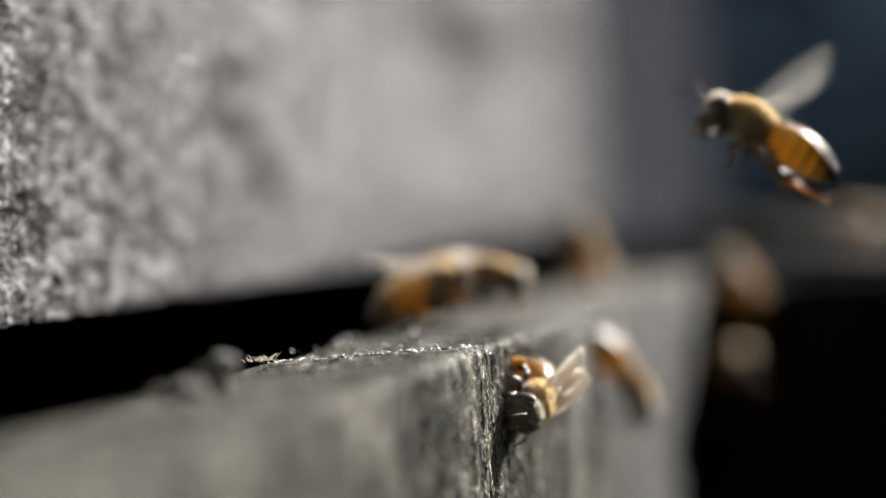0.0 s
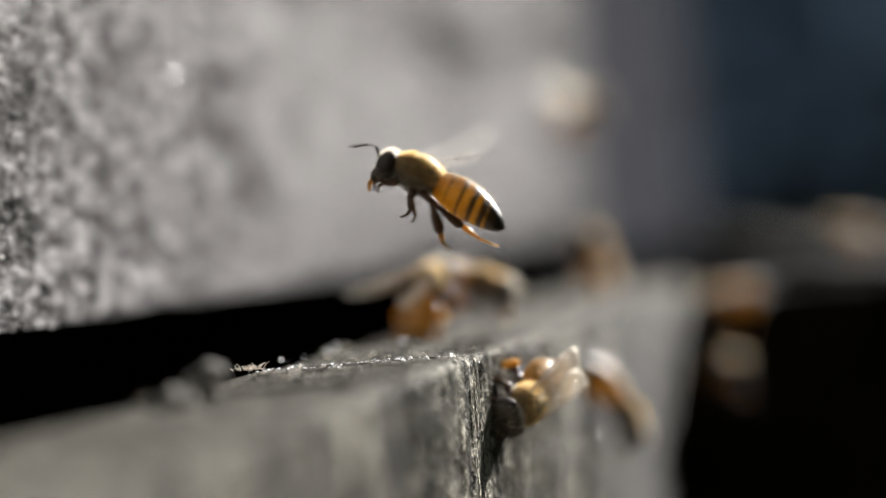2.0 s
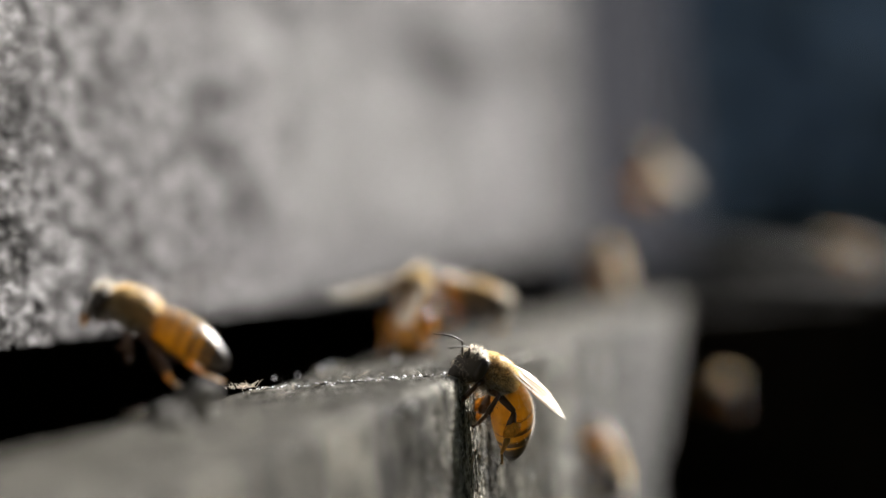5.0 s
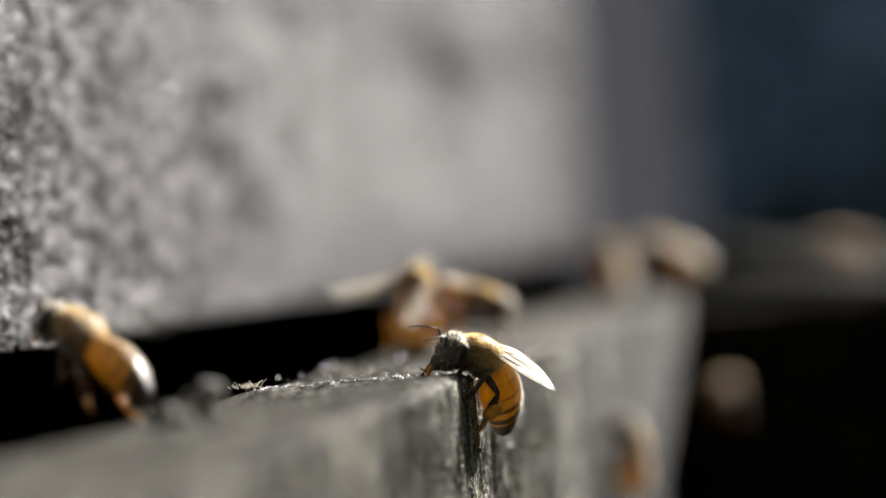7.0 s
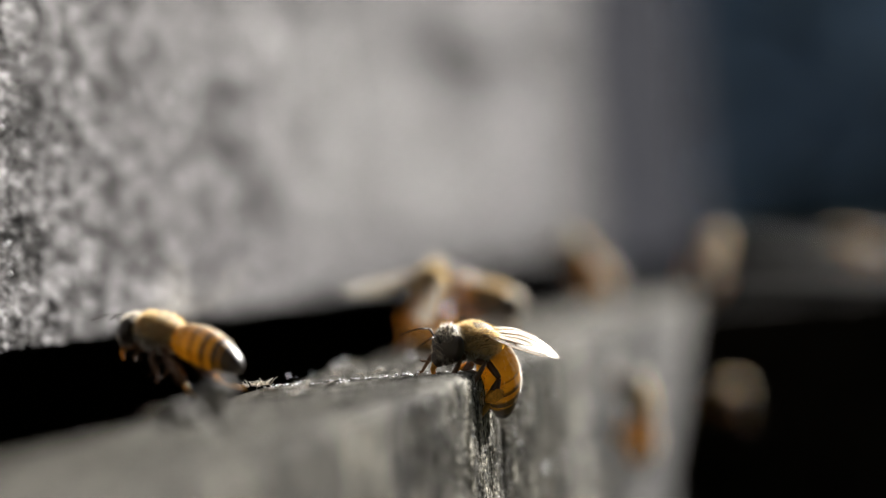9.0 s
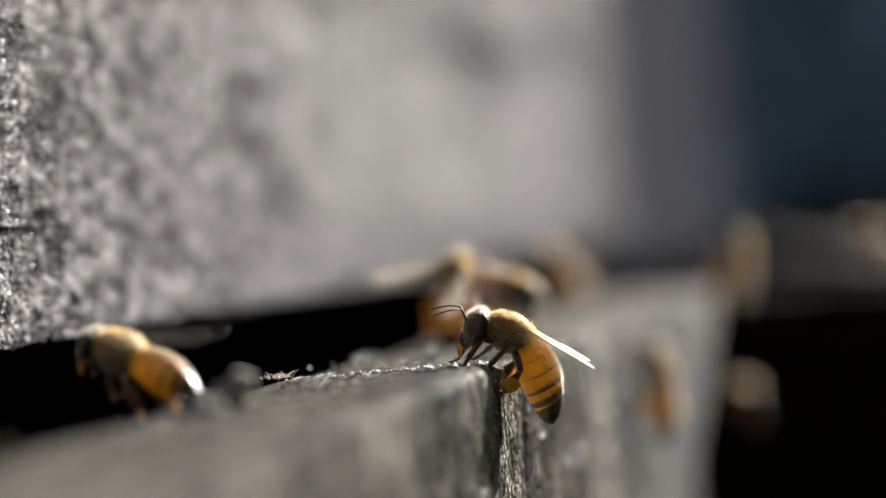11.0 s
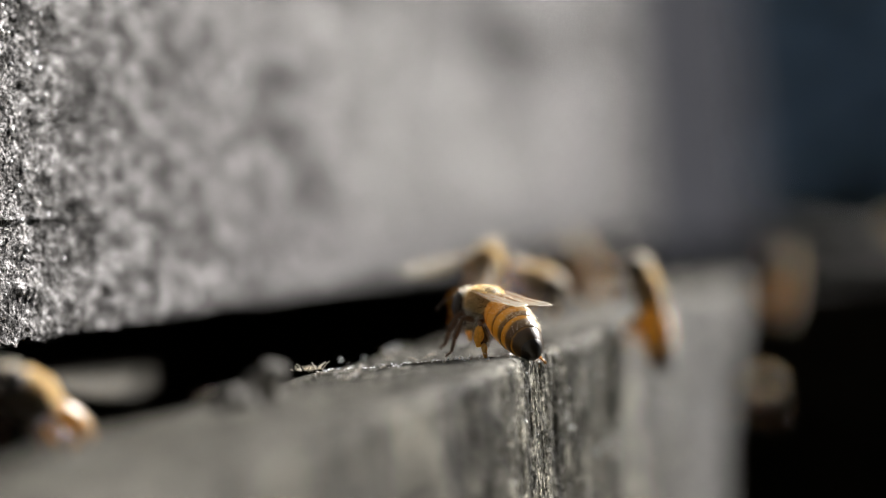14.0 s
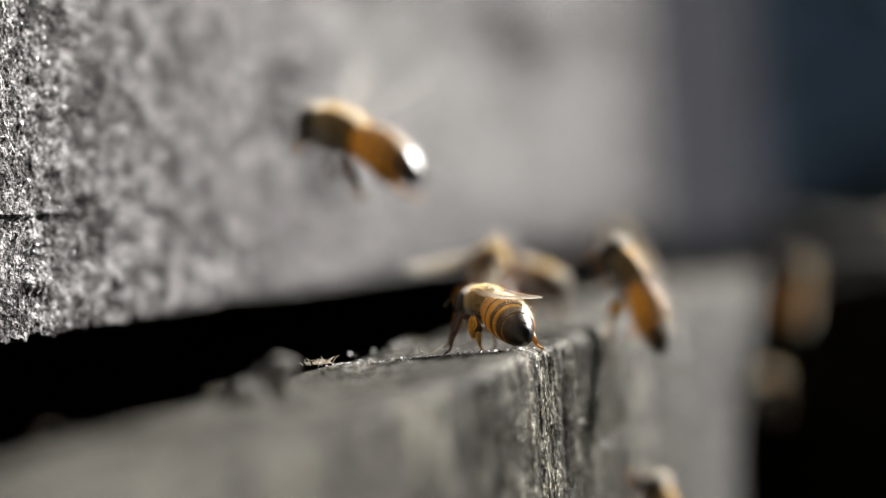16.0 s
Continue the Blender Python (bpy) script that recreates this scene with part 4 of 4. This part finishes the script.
rearing_rows = [
    (0, pose(0.24480, 0.05061, 0.00593, 17.6, -8.7, -45.2)),
    (1, pose(0.24490, 0.05018, 0.00629, 13.8, -14.8, -38.9)),
    (2, stance(0.24490, 0.05020, 0.00625, (0.80, -0.32, 0.42), (-0.40, 0.10, 0.90))),
    (4.2, stance(0.24486, 0.05079, 0.00726, (0.80, -0.22, 0.48), (-0.45, 0.05, 0.90))),
    (7, stance(0.24479, 0.05120, 0.00780, (0.78, -0.12, 0.55), (-0.50, 0.0, 0.85))),
    (9, stance(0.24490, 0.05072, 0.00771, (0.78, -0.14, 0.54), (-0.50, 0.0, 0.85))),
    (12.5, stance(0.24503, 0.05014, 0.00817, (0.78, -0.16, 0.54), (-0.50, 0.0, 0.85))),
    (16, stance(0.24490, 0.05077, 0.00769, (0.78, -0.16, 0.54), (-0.50, 0.0, 0.85))),
]
standing_rows = [
    (0, stance(0.25789, 0.04641, 0.00560, (0.05, -0.97, -0.22), (0.15, -0.2, 0.97))),
    (2, stance(0.25791, 0.04621, 0.00542, (-0.15, -0.95, -0.25), (0.2, -0.2, 0.95))),
    (4.2, stance(0.25798, 0.04599, 0.00606, (-0.30, -0.92, -0.25), (0.2, -0.2, 0.95))),
    (7, stance(0.25793, 0.04627, 0.00543, (-0.25, -0.94, -0.25), (0.2, -0.2, 0.95))),
    (9, stance(0.25797, 0.04617, 0.00551, (-0.40, -0.88, -0.25), (0.2, -0.2, 0.95))),
    (12.5, stance(0.25802, 0.04650, 0.00581, (-0.55, -0.80, -0.20), (0.2, -0.2, 0.95))),
    (16, stance(0.25787, 0.04754, 0.00525, (-0.65, -0.72, -0.20), (0.2, -0.2, 0.95))),
]
wandering_rows = [
    (0, stance(0.27649, 0.03330, -0.01030, (0.2, -0.45, -0.85), (0.65, -0.75, 0.4))),
    (1.5, stance(0.27893, 0.03330, -0.01130, (0.2, -0.45, -0.85), (0.65, -0.75, 0.4))),
    (2.5, stance(0.27821, 0.03330, -0.01378, (0.2, -0.50, -0.80), (0.65, -0.75, 0.4))),
    (3.5, stance(0.27551, 0.03330, -0.01552, (0.2, -0.55, -0.80), (0.65, -0.75, 0.4))),
    (4.2, stance(0.27570, 0.03330, -0.01725, (0.3, -0.50, -0.70), (0.65, -0.75, 0.3))),
    (5.3, pose(0.27524, 0.03430, -0.01684, -88.8, 11.9, 180.0)),
    (6.3, pose(0.28796, 0.03430, -0.01612, -93.4, -36.9, 180.0)),
    (7, pose(0.29484, 0.03430, -0.01562, -95.0, -60.9, 180.0)),
    (8, pose(0.30471, 0.03430, -0.01369, -95.6, -81.5, 180.0)),
    (9, pose(0.29594, 0.03430, -0.01077, -95.6, -81.5, 180.0)),
    (11.3, pose(0.29508, 0.03430, -0.00645, -55.0, -80.5, 139.0)),
    (12, pose(0.28464, 0.03430, -0.00292, -45.0, -80.0, 129.0)),
    (12.5, pose(0.28177, 0.03430, -0.00028, -39.9, -79.8, 123.7)),
    (13, pose(0.27667, 0.03430, 0.00046, -26.0, -77.4, 116.6)),
    (14, pose(0.25745, 0.03430, 0.00373, -5.9, -78.1, 90.0)),
    (15, pose(0.24639, 0.03430, 0.00599, 15.8, -65.9, 60.3)),
    (16, pose(0.23738, 0.03430, 0.00582, 17.0, -61.0, 58.0)),
]
corner_rows = [
    (0, stance(0.38496, 0.02790, -0.01382, (-1.0, -0.15, 0.1), (0.0, -0.3, 1.0))),
    (3.5, stance(0.38494, 0.02713, -0.01379, (-1.0, -0.15, 0.1), (0.0, -0.3, 1.0))),
    (7, stance(0.38491, 0.02772, -0.01509, (-1.0, -0.15, 0.1), (0.0, -0.3, 1.0))),
    (9, stance(0.38494, 0.02862, -0.01604, (-1.0, -0.15, 0.1), (0.0, -0.3, 1.0))),
    (12.5, stance(0.38900, 0.03230, -0.01800, (-1.0, -0.15, 0.1), (0.0, -0.3, 1.0))),
    (14.5, stance(0.39500, 0.03380, -0.01840, (-1.0, -0.15, 0.1), (0.0, -0.3, 1.0))),
    (16, stance(0.39600, 0.03420, -0.01850, (-1.0, -0.15, 0.1), (0.0, -0.3, 1.0))),
]
lower_rows = [
    (0, stance(0.39210, 0.02846, 0.00119, (-0.5, 0.35, 0.6), (0.6, -0.5, 0.6))),
    (1.3, stance(0.39202, 0.02793, 0.00020, (-0.3, 0.5, 0.4), (0.7, -0.4, 0.6))),
    (2.2, stance(0.39600, 0.03217, -0.00405, (-0.1, 0.8, -0.2), (0.9, 0.0, 0.3))),
    (3, stance(0.40700, 0.04400, -0.01000, (0.0, 1.0, -0.5), (1.0, 0.0, 0.0))),
    (4, stance(0.40400, 0.06500, -0.02500, (0.0, 1.0, -0.5), (1.0, 0.0, 0.0))),
    (16, stance(0.40300, 0.07500, -0.03000, (0.0, 1.0, -0.5), (1.0, 0.0, 0.0))),
]
distant_rows = [
    (0, pose(0.46746, 0.00927, 0.00711, 0.0, -12.0, 122.0)),
    (16, pose(0.46963, 0.00988, 0.00649, 0.0, -12.0, 122.0)),
]
wall_rows = [
    (0, pose(0.36932, 0.05051, 0.00760, 28.3, -70.6, 71.6)),
    (1.5, pose(0.36961, 0.04850, 0.00760, 28.3, -70.6, 71.6)),
    (3.5, pose(0.37038, 0.04425, 0.00856, 64.3, -52.4, 21.8)),
    (7, pose(0.37051, 0.04366, 0.00847, 63.7, -43.5, 18.4)),
    (9, pose(0.36925, 0.05062, 0.00933, -14.5, -50.2, 121.0)),
    (12.5, pose(0.36562, 0.06005, 0.00615, -26.5, -44.7, 135.0)),
    (14.5, pose(0.36811, 0.05861, 0.00703, 2.3, -60.5, 101.3)),
    (16, pose(0.36905, 0.05487, 0.00725, 37.5, -57.1, 59.0)),
]
landing_rows = [
    (0, pose(0.59448, 0.09092, 0.10051, -3.6, 22.1, -124.8)),
    (1.4, pose(0.49530, 0.07323, 0.04151, -3.3, 22.3, -125.0)),
    (2, pose(0.45663, 0.05800, 0.03579, -11.5, -21.9, -116.3)),
    (3, pose(0.42843, 0.05085, 0.03760, 152.8, -51.7, -120.0)),
    (3.5, pose(0.41877, 0.04731, 0.03520, 155.9, -59.3, -108.8)),
    (4.2, pose(0.41963, 0.04299, 0.03300, 172.9, -67.4, -117.3)),
    (5.4, pose(0.39994, 0.03869, 0.01923, -86.1, -64.7, 164.9)),
    (6.3, pose(0.35998, 0.03387, 0.00967, -28.2, -25.4, 125.0)),
    (7, pose(0.36001, 0.03477, 0.00943, -28.3, -25.5, 125.1)),
    (8, pose(0.34585, 0.02932, 0.00952, 32.3, -37.0, -10.6)),
    (9, pose(0.35145, 0.02745, 0.00851, 32.4, -36.9, -10.4)),
    (11.3, pose(0.36219, 0.02771, 0.00538, 84.4, -66.6, -16.6)),
    (12.5, pose(0.36797, 0.02520, 0.00300, 127.1, -77.5, -46.3)),
    (14.5, pose(0.38627, 0.02794, 0.00100, 127.7, -77.3, -46.5)),
    (16, pose(0.38671, 0.02684, -0.00120, 127.3, -77.3, -45.9)),
]
late_rows = [
    (0, pose(0.28002, 0.03430, -0.04318, -95.6, -81.5, 180.0)),
    (14.3, pose(0.24447, 0.03430, -0.03500, -95.6, -81.5, 180.0)),
    (15.0, pose(0.24400, 0.03430, -0.02850, -95.6, -81.5, 180.0)),
    (15.3, pose(0.24450, 0.03430, -0.02380, -95.6, -81.5, 180.0)),
    (15.6, pose(0.24580, 0.03430, -0.02170, -95.6, -81.5, 180.0)),
    (16, pose(0.24653, 0.03430, -0.02075, -95.6, -81.5, 180.0)),
]

FLYER = make_bee(True, False, WING_CLEAR)
WALKER = make_bee(False, True, WING)
BROWSER = make_bee(False, True, WING_THIN)
hovering = tagged(FLYER, "flying honey bee with dark-tipped amber abdomen, hovering")
climbing = tagged(WALKER, "honey bee climbing over the worn grey hive rim")
start = pose(0.2, 0.05, 0.01)
rearing = tagged(copy_thing(WALKER, start), "golden honey bee rearing up beside another on the rim")
standing = tagged(copy_thing(BROWSER, start), "golden furry honey bee standing on the hive rim")
wandering = tagged(BROWSER, "orange-bellied honey bee walking on the hive front")
corner = tagged(copy_thing(BROWSER, start), "pale honey bee clinging to the hive box corner")
lower = tagged(copy_thing(BROWSER, start), "honey bee walking down the hive box corner")
distant = tagged(copy_thing(BROWSER, start), "honey bee on the shaded far hive")
wall = tagged(copy_thing(BROWSER, start), "honey bee crawling low on the upper grey box")
landing = tagged(copy_thing(WALKER, start), "honey bee that lands on the far end of the rim")
late = tagged(copy_thing(BROWSER, start), "honey bee walking up the hive front")


def wings(bee, flight):
    """Beat the four wings while the bee flies; fold them otherwise. flight: (from, to) stretches."""
    for w in bee.children:
        if not w.name.startswith(("forewing", "hindwing")):
            continue
        side = 1 if w.location.y > 0 else -1
        fore = w.name.startswith("forewing")
        rest = Euler((-side * 0.4, -0.08, -side * radians(3 if fore else 5))).to_quaternion()
        rows = [(0.0, Matrix.Translation(w.location) @ rest.to_matrix().to_4x4())] if flight[0][0] > 0 else []
        for a, b in flight:
            k = frame(a)
            while k <= frame(b):
                t = (k - 1) / FPS
                phase = 2 * math.pi * 7.7 * t + (0 if fore else 0.5)
                stroke = radians(34 + 22 * math.sin(phase))
                twist = radians(24 * math.cos(phase))
                sweep = radians(62 + 10 * math.cos(phase))
                m4 = Matrix.Rotation(side * stroke, 4, "X") @ Matrix.Rotation(-side * sweep, 4, "Z") @ Matrix.Rotation(side * twist, 4, "X")
                rows.append((t, Matrix.Translation(w.location) @ m4))
                k += 1
            if b < 16.0:
                rows.append((b + 0.15, Matrix.Translation(w.location) @ rest.to_matrix().to_4x4()))
        if rows[-1][0] < 16.0:
            rows.append((16.0, Matrix.Translation(w.location) @ rest.to_matrix().to_4x4()))
        walk(w, rows)


def abdomen_bend(bee, rows):
    for o in bee.children:
        if o.name.startswith("abdomen"):
            walk(o, [(t, Matrix.Translation(o.location) @ pose(0, 0, 0, 0, a, 0)) for t, a in rows])


def legs(bee, swings, stir=5.0):
    """Swing the legs about their hips: swings gives rows of (seconds, degrees) for a kind of leg; all legs stir a little."""
    for o in bee.children:
        kind = next((k for k in ("front_leg", "middle_leg", "hind_leg") if o.name.startswith(k)), None)
        if not kind:
            continue
        rows = swings.get(kind, [(0.0, 0.0), (16.0, 0.0)])
        ts, vs = [r[0] for r in rows], [r[1] for r in rows]
        shift = {"front_leg": 0.0, "middle_leg": 2.1, "hind_leg": 4.2}[kind] + (1.6 if o.location.y > 0 else 0.0)
        out = []
        for i in range(65):
            t = 0.25 * i
            a = float(np.interp(t, ts, vs)) + stir * math.sin(2.9 * t + shift) * (0.6 + 0.4 * math.sin(0.7 * t + shift))
            out.append((t, Matrix.Translation(o.location) @ pose(0, 0, 0, 0, a, 0)))
        walk(o, out)


def droop_wings(bee, rows):
    """Let the folded wings of a walking bee sink by so many degrees, their outer edges hanging by the third number
    and, where a fourth and fifth are given, the left and the right ones held out by so many."""
    for w in bee.children:
        if w.name.startswith(("forewing", "hindwing")):
            side = 1 if w.location.y > 0 else -1
            walk(w, [(t, Matrix.Translation(w.location) @ Euler((-side * radians(c), -radians(a), -side * radians(apart[0 if side > 0 else 1] if apart else 4))).to_matrix().to_4x4()) for t, a, c, *apart in rows])


def head_bend(bee, rows):
    for o in bee.children:
        if o.name.startswith("head"):
            walk(o, [(t, Matrix.Translation(o.location) @ pose(0, 0, 0, 0, a, 0)) for t, a in rows])


def motions():
    walk(hovering, hovering_rows)
    walk(climbing, climbing_rows)
    walk(rearing, rearing_rows)
    walk(standing, standing_rows)
    walk(wandering, wandering_rows)
    walk(corner, corner_rows)
    walk(lower, lower_rows)
    walk(distant, distant_rows)
    walk(wall, wall_rows)
    walk(landing, landing_rows)
    walk(late, late_rows)
    abdomen_bend(climbing, [(0, -14), (1.5, -14), (2.5, -8), (3.2, -35), (4.2, -35), (6.3, -42), (7, -45), (9.2, -52), (11.3, -42), (12.5, -46), (13.1, -40), (13.6, -20), (14, -12), (16, -4)])
    droop_wings(climbing, [(0, -10, 12), (1.5, -10, 12), (2.5, 5, 20), (4.2, 8, 23), (6.3, 13, 23), (7, 14, 23), (8, 10, 20), (9.2, 11, 20), (11.3, 11, 0), (12.5, 12, 4), (13.5, 2, 0), (16, -2, -4)])
    head_bend(climbing, [(0, 5), (4.2, 0), (6.3, -16), (7, -8), (9.2, 4), (11.3, 4), (12.5, 16), (13.5, 16), (16, 10)])
    droop_wings(rearing, [(0, -10, 5, 12, 8), (2, 0, 0, 45, 8), (6, 6, 0, 74, 8), (16, 6, 0, 74, 8)])
    droop_wings(standing, [(0, 14, 40), (16, 14, 40)])
    abdomen_bend(rearing, [(0, -15), (2, -40), (7, -52), (16, -52)])
    legs(climbing, {"hind_leg": [(0, 0), (4.2, -10), (6.3, -45), (9.2, -55), (12.5, -66), (13.5, -25), (14.2, 15), (16, 18)],
                    "middle_leg": [(0, 0), (4.2, 0), (6.3, -30), (9.2, -35), (12.5, -20), (13.5, 0), (16, 0)]}, 4.0)
    for bee in (rearing, standing, wandering, lower, wall, late):
        legs(bee, {}, 6.0)
    legs(hovering, {}, 7.0)
    wings(hovering, [(0.0, 12.1), (13.7, 16.0)])
    wings(landing, [(0.0, 6.3)])


motions()
